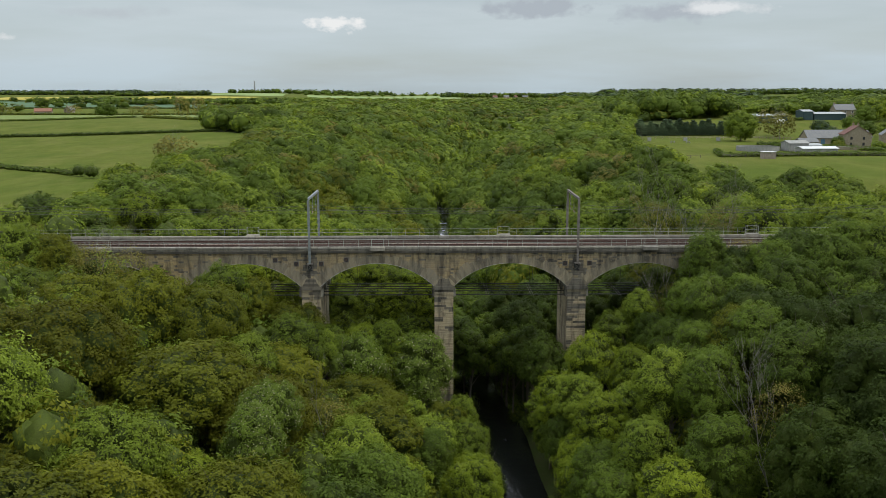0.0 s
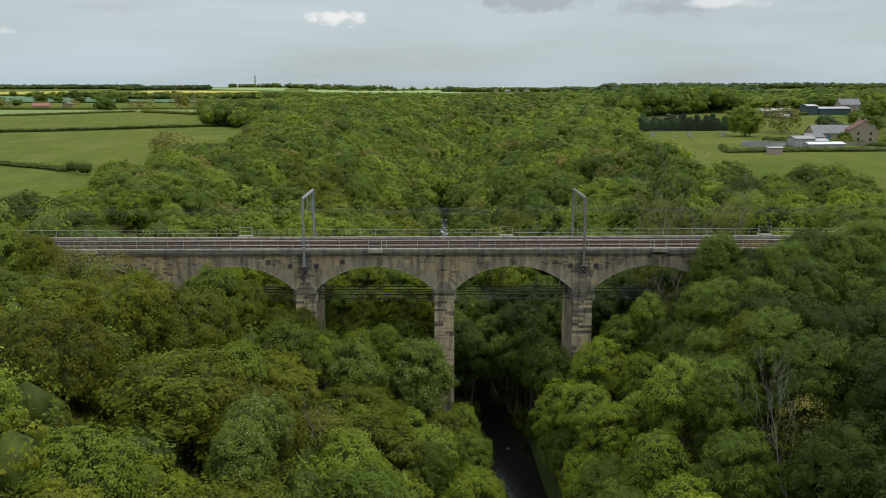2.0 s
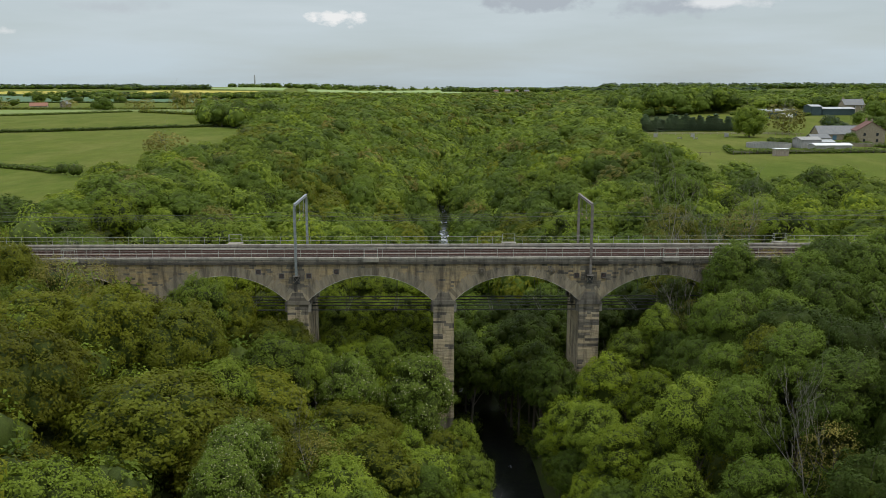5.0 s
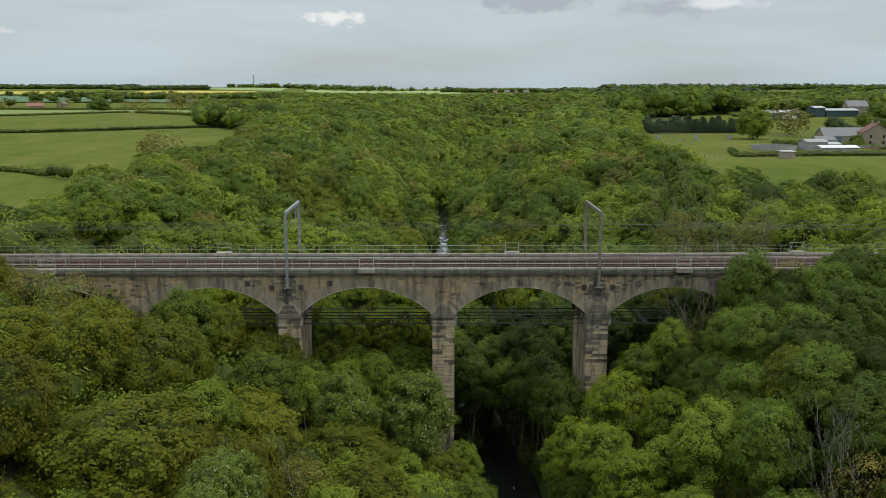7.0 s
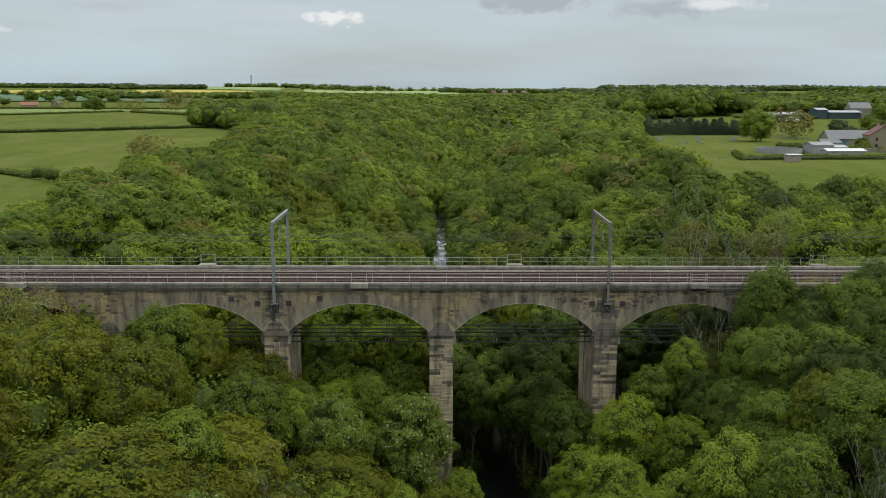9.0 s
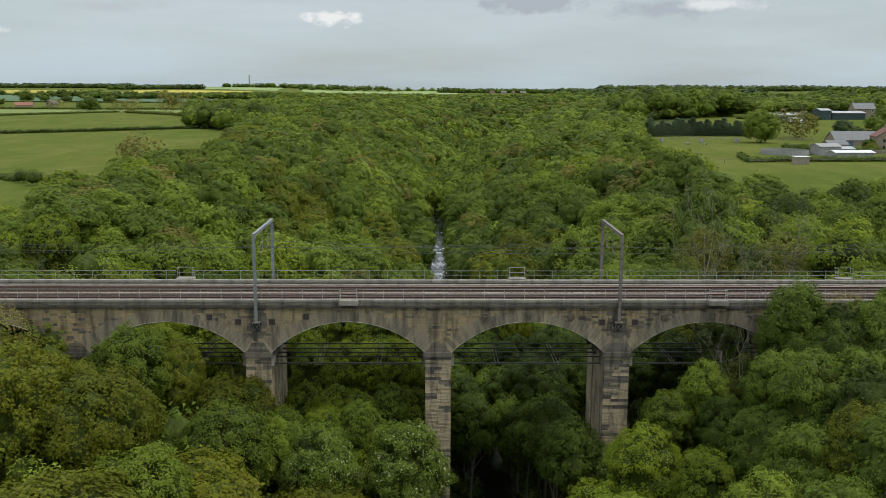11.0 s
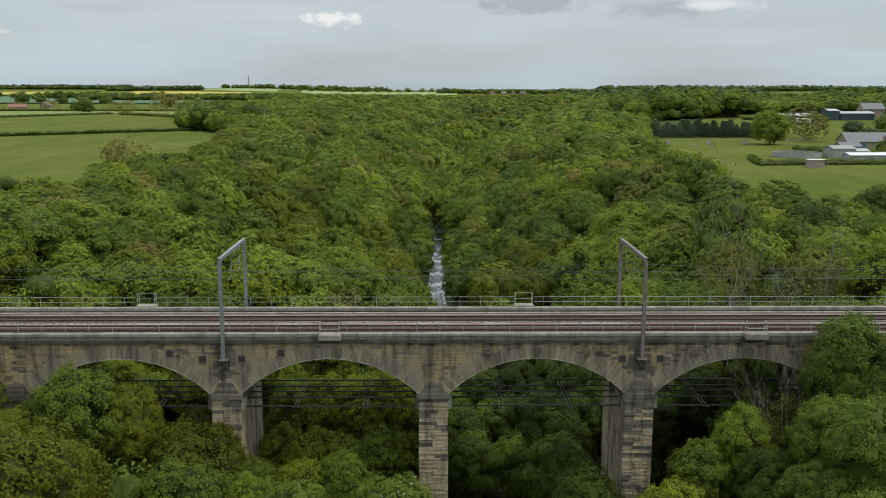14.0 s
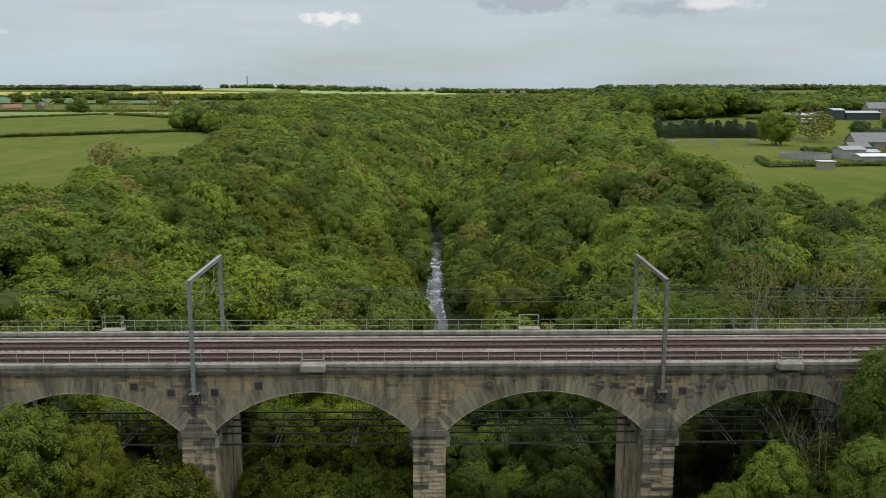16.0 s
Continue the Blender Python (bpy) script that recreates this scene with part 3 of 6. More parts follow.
def crown(seed, tall, boughs, leaves, size, solid=True, fine=False, clumps=11, loose=0.0, billow=0.85, dome=0.3):
    """A crown about one metre in radius from z 0 up: rounded boughs billow out of an egg, each
    bough is set with clumps and coated with leaf sprays. Returns corners and triangles."""
    r = np.random.default_rng(seed)
    k = np.arange(boughs) + 0.5
    z = 1 - 1.55 * k / boughs
    o = k * 2.39996 + r.normal(0, 0.3, boughs)
    u = np.stack([np.sqrt(1 - z * z) * np.cos(o), np.sqrt(1 - z * z) * np.sin(o), z], -1)
    u = unit(u + r.normal(0, 0.7 / math.sqrt(boughs), (boughs, 3)))
    rb = r.uniform(0.75, 1.3, boughs) * 1.9 / math.sqrt(boughs)
    bc = u * np.array([1, 1, tall]) * (r.uniform(0.88, 1.06, boughs) - billow * rb)[:, None]

    def buried(q, own, depth):
        """Places that lie inside another bough than their own."""
        out = np.zeros(len(q), dtype=bool)
        for b in range(boughs):
            out |= (np.linalg.norm(q - bc[b], axis=1) < depth * rb[b]) & (own != b)
        return out

    own = np.repeat(np.arange(boughs), clumps)
    d = unit(unit(r.normal(size=(len(own), 3))) + 0.7 * u[own] + np.array([0, 0, 0.3]))
    rc = rb[own] * r.uniform(0.17, 0.40, len(own))
    cc = bc[own] + d * (rb[own] * r.uniform(0.80, 1.08, len(own)))[:, None]
    keep = ~buried(cc, own, 0.86)
    own, d, rc, cc = own[keep], d[keep], rc[keep], cc[keep]
    # leaf sprays on the clumps
    n = int(leaves * 0.70)
    which = r.choice(len(rc), n, p=rc ** 2 / np.sum(rc ** 2))
    e = unit(unit(r.normal(size=(n, 3))) + 0.7 * d[which] + np.array([0, 0, 0.25]))
    stray = np.where(r.random(n) < 0.14, r.uniform(1.1, 1.7, n), 1.0)
    p = cc[which] + e * (rc[which] * r.uniform(0.62, 1.10 + loose, n) * stray)[:, None]
    side = unit(0.8 * e + 0.4 * d[which])
    # and between them over the boughs
    m = int((leaves - n) * 2.6)
    which = r.choice(boughs, m, p=rb ** 2 / np.sum(rb ** 2))
    e = unit(unit(r.normal(size=(m, 3))) + 0.55 * u[which] + np.array([0, 0, 0.2]))
    q = bc[which] + e * (rb[which] * r.uniform(0.80, 0.98 + loose, m))[:, None]
    keep = np.flatnonzero(~buried(q, which, 0.9))[: leaves - n]
    p, side = np.concatenate([p, q[keep]]), np.concatenate([side, e[keep]])
    leaves = len(p)
    nor = unit(side + dome * unit(p / np.array([1, 1, tall])) + (0.34 - 0.12 * dome) * r.normal(size=(leaves, 3)) + np.array([0, 0, 0.22]))
    t = r.normal(size=(leaves, 3))
    t = unit(t - nor * np.sum(t * nor, 1)[:, None])
    w = np.cross(nor, t)
    s = size * r.uniform(0.6, 1.4, leaves)[:, None]
    h = s * r.uniform(0.38, 0.62, leaves)[:, None]
    v = np.stack([p - t * s * 0.45 + w * h, p - t * s * 0.45 - w * h, p + t * s * 0.70 - nor * s * 0.12], 1).reshape(-1, 3)
    f = np.arange(3 * leaves).reshape(-1, 3)
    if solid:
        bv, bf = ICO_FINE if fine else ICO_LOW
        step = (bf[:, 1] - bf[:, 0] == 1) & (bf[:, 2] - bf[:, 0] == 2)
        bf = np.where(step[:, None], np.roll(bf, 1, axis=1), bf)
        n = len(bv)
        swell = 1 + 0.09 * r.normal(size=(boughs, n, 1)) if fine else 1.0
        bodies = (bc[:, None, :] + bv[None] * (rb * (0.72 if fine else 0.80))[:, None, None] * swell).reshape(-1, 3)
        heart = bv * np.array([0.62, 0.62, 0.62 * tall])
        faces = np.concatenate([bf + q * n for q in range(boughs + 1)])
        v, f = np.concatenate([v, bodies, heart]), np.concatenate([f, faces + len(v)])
    v[:, 2] -= np.percentile(v[:, 2], 1)
    return v, f


def limb_mesh(name, seed, height, girth, material, forks=6, twigs=0, spread=0.8):
    """A tapered, slightly bent trunk with limbs, and twigs where the tree is bare."""
    r = random.Random(seed)
    V, F = [], []

    def tube(pts, radii, sides):
        base = len(V)
        for k, (p, rad) in enumerate(zip(pts, radii)):
            axis = (pts[min(k + 1, len(pts) - 1)] - pts[max(k - 1, 0)]).normalized()
            a = axis.orthogonal().normalized()
            b = axis.cross(a)
            for s in range(sides):
                o = 2 * math.pi * s / sides
                V.append(p + (a * math.cos(o) + b * math.sin(o)) * rad)
        for k in range(len(pts) - 1):
            for s in range(sides):
                s2 = (s + 1) % sides
                F.append((base + k * sides + s, base + k * sides + s2, base + (k + 1) * sides + s2, base + (k + 1) * sides + s))

    def grow(start, way, length, rad, level):
        n = 5 if level == 0 else 4
        pts, p, d = [start], start, way.normalized()
        for k in range(n):
            d = (d + Vector((r.gauss(0, 0.13), r.gauss(0, 0.13), 0.06 * level))).normalized()
            p = p + d * (length / n)
            pts.append(p)
        radii = [rad * (1 - 0.82 * k / n) for k in range(n + 1)]
        tube(pts, radii, 7 if level == 0 else (4 if level == 1 else 3))
        if level < (3 if twigs else 1):
            count = forks if level == 0 else (twigs if level == 1 else max(2, twigs - 1))
            for c in range(count):
                at = r.uniform(0.35 if level == 0 else 0.2, 1.0) * n
                k = min(int(at), n - 1)
                q = pts[k].lerp(pts[k + 1], at - k)
                o = r.uniform(0, 2 * math.pi)
                up = d * (0.7 if level else 0.75) + Vector((math.cos(o), math.sin(o), 0.15)) * spread
                grow(q, up, length * r.uniform(0.35, 0.62), max(radii[k] * 0.5, 0.0011), level + 1)

    grow(Vector((0, 0, 0)), Vector((r.gauss(0, 0.06), r.gauss(0, 0.06), 1)), height, girth, 0)
    return quads(name, np.array([tuple(v) for v in V]), np.array(F), [material], None, True)


ASPECTS = (0.85, 1.1, 1.4)
NEAR_SHAPES = [crown(s, ASPECTS[s % 3], 26 + 5 * (s % 4), 13000, 0.0385, True, True, 16, 0.0, (0.95, 0.87, 0.8)[s // 3]) for s in range(9)]
MID_SHAPES = [crown(s + 40, ASPECTS[s % 3], 22 + 3 * (s % 3), 5200, 0.058, True, False, 13, 0.0, 0.82 + 0.1 * (s // 3), 0.5) for s in range(6)]
BACK_SHAPES = [crown(s + 60, ASPECTS[s % 3], 15 + 2 * (s % 3), 1800, 0.089, billow=0.86 + 0.12 * (s // 3), dome=0.9) for s in range(6)]
FAR_SHAPES = [crown(s + 80, ASPECTS[s % 3], 9, 300, 0.18, clumps=8, billow=0.92, dome=1.2) for s in range(6)]
DISTANT_SHAPES = [crown(s + 70, ASPECTS[s % 2], 6, 110, 0.26, clumps=6, billow=0.9, dome=1.2) for s in range(6)]
SIDE_SHAPES = [crown(s + 86, 1.1, 8, 150, 0.30, clumps=6) for s in range(3)]
HORIZON_SHAPES = [crown(s + 90, 0.8, 4, 40, 0.42, clumps=5) for s in range(4)]
THIN_FAR = [crown(s + 130, 1.1, 22, 520, 0.13, False, loose=0.6) for s in range(2)]
WISPY = [crown(s + 120, 1.2, 34, 1900, 0.046, False, loose=0.7) for s in range(3)]
BUSH = [crown(s + 150, 0.7, 8, 420, 0.105) for s in range(3)]
LEVELS = {"near": NEAR_SHAPES, "mid": MID_SHAPES, "back": BACK_SHAPES, "wispy": WISPY}
LABELS = {
    "fresh": "broad deciduous tree in fresh mid-green leaf on the gorge side",
    "lime": "young deciduous tree in bright yellow-green spring leaf",
    "dark": "dense deciduous tree with deep green foliage",
    "deep": "dense gorge tree, its green foliage darkened to suggest shade",
    "olive": "rounded tree in olive and bronze-tinted spring leaf",
    "bronze": "broad rounded tree in olive spring leaf darkened for lens falloff",
    "silver": "tree with pale silvery green leaf sprays",
    "sparse": "thinly leafed tree with pale branches showing through",
}
mesh_store = {}


def crown_mesh(level, n):
    """One mesh for each shape; the kind's green is set on the object."""
    key = (level, n)
    if key not in mesh_store:
        v, f = LEVELS[level][n]
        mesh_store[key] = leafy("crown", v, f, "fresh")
    return mesh_store[key]


def dress(ob, kind):
    """Give one tree's crown the leaves of its kind."""
    ob.material_slots[0].link = "OBJECT"
    ob.material_slots[0].material = LEAF[kind]
    return ob


TRUNKS = [limb_mesh("trunk", s, 1.0, 0.035, BARK, 7) for s in range(3)]
PALE_TRUNKS = [limb_mesh("trunk", s + 9, 1.0, 0.010, PALE_BARK, 9, 4, 0.5) for s in range(3)]


def tree(x, y, top, r, kind, level):
    """A tree whose crown reaches the height top, with crown radius r."""
    z = float(land(x, y)) - 0.2
    t = thing("tree", LABELS[kind], "tree", (x, y, z), "trees of the gorge")
    tall = max(top - z, 3.0)
    r = min(r, 0.85 * tall)
    if kind == "sparse":
        shape, n, trunk = "wispy", random.randrange(len(WISPY)), random.choice(PALE_TRUNKS)
    else:
        shape, trunk = level, random.choice(TRUNKS)
        slim = tall / r + random.uniform(-0.5, 0.5)
        form = 0 if slim < 2.5 else (1 if slim < 3.5 else 2)
        n = random.choice([q for q in range(len(LEVELS[level])) if q % 3 == form])
    c = dress(part("crown", crown_mesh(shape, n), None, t), kind)
    peak = float(LEVELS[shape][n][0][:, 2].max())
    high = min(r * random.uniform(0.94, 1.12), 0.97 * tall / peak)
    c.matrix_basis = Matrix.Translation((0, 0, tall - high * peak)) @ Matrix.Rotation(random.uniform(0, 6.28), 4, "Z") @ Matrix.Diagonal((r, r, high, 1))
    b = part("trunk", trunk, None, t)
    reach = tall * (0.98 if kind == "sparse" else 0.74)
    girth = reach * 0.8 if kind == "sparse" else min(reach, 1.9 * r)
    b.matrix_basis = Matrix.Rotation(random.uniform(0, 6.28), 4, "Z") @ Matrix.Diagonal((girth, girth, reach, 1))
    return t


# tops of the canopy by distance from the river
FRONT_LEFT = ((0, 8, 14, 25, 30, 36, 45, 60, 90), (-16.5, -14.5, -12.6, -9.6, -6.8, -2.6, 0.6, 2.0, 4.0))
FRONT_RIGHT = ((0, 4, 9, 15, 20, 24, 28, 45, 90), (-14.5, -12.8, -10.4, -9.2, -6.4, -3.0, 0.2, 2.5, 4.5))
BACK = ((0, 9, 21, 40, 48, 60, 90), (-17, -10.5, -7.0, -1.5, 2.0, 4.2, 5.5))
UPPER = ((0, 8, 20, 34, 50, 70, 120), (-20, -15, -8.5, -3.0, 2.0, 5.5, 7.0))


def canopy(x, y):
    d = x - float(river_x(y))
    if y < 2:
        table = FRONT_RIGHT if d > 0 else FRONT_LEFT
    else:
        table = BACK
    top = float(np.interp(abs(d), *table))
    if y > 60:
        f = min((y - 60) / 80, 1.0)
        top = top * (1 - f) + float(np.interp(abs(d), *UPPER)) * f
    if x > 52 and 20 < y < 130:
        top = min(top, 2.2 if y < 55 else -0.8)
    if x < -50 and 60 < y < 330:
        top = min(top, 3.0 if x > -68 else 2.3)
    if y > 300 and x > 40:
        top -= 3.0 * min((y - 300) / 150, 1.0)
    return top + max(0.0, float(land(x, y)) + 3.0) * (0.0 if y < 130 else 1.0)


def pick_kind(x, y):
    """Kinds gather in patches; the west bank in front is more olive."""
    f = noise.noise(Vector((x * 0.03, y * 0.03, 3.0))) + random.uniform(-0.45, 0.45)
    if y > 40:
        # the upper valley is a more even green, with brown and olive here and there
        f = noise.noise(Vector((x * 0.021, y * 0.014, 7.0))) + random.uniform(-0.5, 0.5) - (0.12 if x < -30 else 0.0)
        if x > 30 and y < 130:
            return "dark" if f < -0.35 else ("fresh" if f < 0.28 else ("sparse" if f < 0.45 else "lime"))
        return "olive" if f < -0.52 else ("dark" if f < -0.08 else ("fresh" if f < 0.52 else ("sparse" if f < 0.62 else "lime")))
    # dimmed olive kind low on the west bank, for lens falloff
    if y < -30 and x < -16:
        return ("bronze" if x < -30 or f < 0 else "olive") if f < 0.55 else "fresh"
    if y < 0 and x < -14:
        return "olive" if f < 0.3 else ("fresh" if f < 0.55 else "lime")
    # darkest greens here stand in for lens falloff towards the corner
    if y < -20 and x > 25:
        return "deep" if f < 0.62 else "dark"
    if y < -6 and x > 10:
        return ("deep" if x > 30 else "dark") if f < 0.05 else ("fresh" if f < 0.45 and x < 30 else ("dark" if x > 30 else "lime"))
    if f < -0.42:
        return "olive"
    if f < -0.12:
        return "dark"
    if f < 0.30:
        return "fresh"
    if f < 0.36:
        return "silver"
    return "lime" if f < 0.66 else "sparse"


planted = []


def room(x, y, gap):
    return all((x - a) ** 2 + (y - b) ** 2 > (gap * 0.5 + c * 0.62) ** 2 for a, b, c in planted)


BANKSIDE = []
# the trees that can be told apart
CHOSEN_WEST = [
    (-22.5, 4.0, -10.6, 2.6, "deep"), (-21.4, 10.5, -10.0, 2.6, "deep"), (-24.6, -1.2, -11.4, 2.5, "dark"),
    (-3.0, -7.5, -9.5, 4.3, "silver"), (-11.2, -9.0, -9.0, 3.8, "silver"), (-19.3, -13.0, -5.5, 4.0, "fresh"), (-15.6, -7.0, -9.4, 3.0, "fresh"),
    (-29.0, -7.0, 0.1, 3.6, "fresh"), (-25.6, -5.2, -2.6, 2.8, "olive"), (-33.2, -8.0, -3.4, 3.2, "olive"), (-37.5, -9.0, -2.6, 3.4, "olive"), (-41.5, -7.0, -1.2, 3.4, "olive"),
    (-27.5, -20.5, -0.2, 4.8, "olive"), (-35.0, -19.0, 1.5, 5.6, "olive"), (-23.0, -25.0, -5.2, 4.0, "fresh"), (-42.5, -20.0, 1.0, 5.0, "olive"), (-50.0, -16.0, 0.6, 4.8, "fresh"),
    (-26.5, -35.0, -2.9, 7.3, "olive"), (-38.5, -30.0, -1.4, 5.4, "bronze"), (-46.5, -34.0, 0.6, 6.0, "bronze"), (-17.2, -40.5, -5.6, 3.2, "silver"), (-17.4, -46.0, -5.6, 3.0, "silver"),
    (-26.6, -49.0, -7.6, 3.6, "lime"), (-22.0, -51.0, -8.6, 3.2, "lime"), (-33.0, -46.0, -5.4, 4.4, "bronze"), (-38.5, -43.0, -3.4, 4.8, "bronze"), (-34.0, -57.0, -6.0, 4.4, "bronze"),
    (-9.0, -22.0, -13.2, 3.6, "fresh"), (-13.0, -30.0, -10.6, 3.6, "sparse"), (-5.0, -17.0, -15.6, 3.2, "fresh"), (2.6, -34.5, -15.6, 3.2, "lime"), (-3.0, -27.0, -15.2, 3.6, "dark"),
    (-56.5, -6.5, 4.8, 4.6, "fresh"), (-64.5, -8.0, 5.4, 5.2, "olive"), (-47.5, -11.5, -0.6, 4.0, "olive"), (-52.2, -5.0, 3.4, 3.8, "olive"), (-50.4, -5.6, 3.0, 2.8, "olive"), (-47.6, -4.6, 1.6, 2.2, "sparse"), (-60.5, -5.5, 4.8, 4.4, "fresh"), (-71.0, -6.5, 5.6, 4.8, "olive"),
]
CHOSEN_EAST = [
    (19.2, -10.4, -9.0, 3.3, "lime"), (23.2, -15.6, -9.2, 2.9, "lime"), (14.4, -12.5, -13.6, 2.9, "lime"), (17.6, -26.0, -11.5, 3.3, "lime"), (16.2, -18.5, -11.8, 3.0, "fresh"),
    (22.6, -5.9, -7.3, 2.5, "fresh"), (27.6, -8.6, -6.8, 2.9, "dark"), (28.6, -14.5, -5.6, 3.2, "dark"),
    (31.7, -9.6, -1.9, 3.2, "dark"), (32.6, -14.4, -0.6, 3.3, "dark"), (37.2, -8.6, 0.5, 3.0, "dark"), (37.5, -15.0, -0.4, 3.8, "dark"), (43.0, -13.0, 1.6, 4.2, "dark"),
    (34.0, -27.4, -0.8, 3.8, "dark"), (33.6, -23.5, -1.8, 3.8, "olive"), (38.8, -29.0, 0.2, 4.2, "deep"), (24.4, -27.3, -6.2, 3.5, "fresh"), (28.0, -31.0, -4.7, 3.9, "dark"), (29.6, -21.5, -4.4, 3.6, "dark"),
    (34.8, -36.0, -0.8, 4.2, "dark"), (26.2, -41.0, -8.4, 3.8, "dark"), (20.5, -34.5, -11.2, 3.4, "fresh"), (31.5, -41.5, -5.6, 2.6, "sparse"), (33.0, -47.5, -4.8, 4.6, "deep"), (40.0, -40.0, 0.2, 4.6, "deep"),
]
CHOSEN_END = [
    (35.2, -3.9, 3.4, 3.6, "dark"), (38.8, -5.8, 1.2, 3.0, "deep"), (33.2, -7.0, -5.2, 3.0, "dark"), (35.8, -9.8, -4.2, 3.2, "fresh"), (26.4, -5.0, -4.6, 2.3, "fresh"), (30.6, -3.8, -4.2, 2.2, "sparse"), (32.5, -5.5, -7.5, 2.8, "fresh"), (43.0, -6.0, 2.6, 4.2, "dark"), (46.8, -4.6, 3.8, 4.0, "dark"),
    (50.5, -6.5, 3.6, 4.4, "dark"), (54.0, -5.2, 4.6, 3.8, "dark"), (57.5, -6.5, 5.6, 4.6, "fresh"), (40.2, -3.6, 2.0, 2.4, "sparse"), (65.0, -8.0, 5.5, 5.2, "dark"),
]
# alders leaning over the water on both banks
for y in np.arange(-74, 132, 5.2):
    for side in (-1, 1):
        Y = y + random.uniform(-1.2, 1.2)
        if -4.0 < Y < 13.5 or Y > 84:
            continue
        back = Y > 13
        x = float(river_x(Y)) + side * random.uniform(*((2.4, 3.6) if back else ((7.2, 8.2) if side < 0 else (4.7, 5.4))))
        BANKSIDE.append((x, Y, -16.5 + random.uniform(-1.5, 1.5) - (2.5 if Y > 50 or (side < 0 and not back) else 0), random.uniform(3.0, 3.6) if back or side > 0 else random.uniform(2.6, 3.0), random.choice(("dark", "fresh", "dark") if back else ("fresh", "lime", "fresh", "dark"))))
# low trees filling the western arches beneath the deck
for x in (-33.5, -30.0, -26.5, -23.0, -14.8, -11.6, -8.4, -5.2, -2.8):
    for y, a, b in ((-4.6, -8.0, -8.8), (5.6, -9.6, -11.0), (14.6, -6.6, -7.4), (19.0, -4.8, -5.4)):
        if x < -20 and y < 10 and x > -25:
            continue
        # lime leaf picked bright, making up in colour for the deck's shade
        BANKSIDE.append((x + random.uniform(-0.8, 0.8), y + random.uniform(-0.6, 0.6), float(np.interp(x, (-34, -8, -3), (a, b, -12.5 if y < 0 else b))) + random.uniform(-1.2, 0.6), random.uniform(2.4, 3.1) if y < 10 else random.uniform(2.9, 3.6), random.choice(("lime", "fresh", "lime", "fresh") if y < 10 else ("lime", "lime", "fresh", "lime"))))
for x, y, top, r, kind in BANKSIDE:
    tree(x, y, top, r, kind, "near" if y < 0 or 13 < y < 20 and x < 0 else "mid")
    planted.append((x, y, r * 0.7))
for x, y, top, r, kind in CHOSEN_WEST + CHOSEN_EAST + CHOSEN_END:
    tree(x, y, top, r, kind, "near")
    planted.append((x, y, r))
# trees that close the view through the eastern arches, darkened for the arches' shade
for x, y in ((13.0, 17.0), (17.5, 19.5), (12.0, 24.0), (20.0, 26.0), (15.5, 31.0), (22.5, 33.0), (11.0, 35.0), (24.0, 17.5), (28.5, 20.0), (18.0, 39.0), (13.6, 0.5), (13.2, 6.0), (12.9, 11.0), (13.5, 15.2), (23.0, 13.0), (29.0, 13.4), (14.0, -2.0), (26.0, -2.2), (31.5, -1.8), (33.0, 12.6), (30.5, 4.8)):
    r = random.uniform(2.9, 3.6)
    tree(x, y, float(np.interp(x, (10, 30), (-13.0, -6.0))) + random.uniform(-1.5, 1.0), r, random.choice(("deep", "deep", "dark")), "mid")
    planted.append((x, y, r))
CHOSEN_BACK = [
    (-57.0, 48.0, 6.8, 7.0, "dark"), (-68.0, 30.0, 4.8, 5.2, "dark"), (-39.0, 38.0, 1.2, 5.0, "fresh"), (-40.0, 84.0, 0.4, 5.4, "fresh"),
    (50.0, 73.0, 5.2, 5.5, "dark"), (66.0, 76.0, 2.8, 4.6, "dark"), (88.0, 98.0, 3.0, 5.0, "dark"), (78.0, 88.0, 1.2, 3.8, "fresh"), (98.0, 104.0, 2.6, 4.6, "fresh"), (59.0, 66.0, 1.4, 4.0, "fresh"), (72.0, 66.0, 1.8, 4.4, "dark"), (82.0, 74.0, 2.2, 4.6, "fresh"),
    (42.0, 48.0, 0.4, 4.4, "olive"), (50.5, 36.0, 1.8, 4.6, "sparse"), (35.0, 27.0, 3.4, 3.4, "sparse"),
    (-6.5, 60.0, -9.5, 4.0, "silver"), (24.5, 70.0, -3.4, 4.6, "fresh"), (54.5, 52.0, -0.8, 3.8, "sparse"),
    (-47.0, 16.5, -2.2, 3.4, "fresh"), (-52.0, 20.0, -0.4, 3.8, "dark"), (-58.0, 18.0, 0.4, 4.0, "fresh"), (-65.0, 19.0, 1.0, 4.4, "olive"),
    (38.0, 16.5, -1.8, 3.0, "lime"), (45.0, 18.0, -0.8, 3.6, "fresh"), (32.0, 18.5, -4.0, 3.2, "olive"), (52.0, 17.5, 0.2, 3.8, "fresh"),
]
for x, y, top, r, kind in CHOSEN_BACK:
    tree(x, y, top, r, kind, "mid")
    planted.append((x, y, r))


def scatter(y0, y1, gap):
    """Jittered rows of places in the wood, keeping clear of deck, river and planted trees."""
    out = []
    for y in np.arange(y0, y1, gap * 0.87):
        w = 0.5 * (y + 124) + 12
        stagger = random.uniform(0, gap)
        for x in np.arange(-w, w, gap):
            X, Y = x + random.uniform(-0.27, 0.27) * gap + stagger, y + random.uniform(-0.27, 0.27) * gap
            if not bool(in_wood(X, Y)) or abs(X - float(river_x(Y))) < (4.6 if 90 < Y < 250 else (4.9 if Y < 90 else 1.0)):
                continue
            if -3.6 < Y < 14.0:
                continue
            out.append((X, Y))
    return out


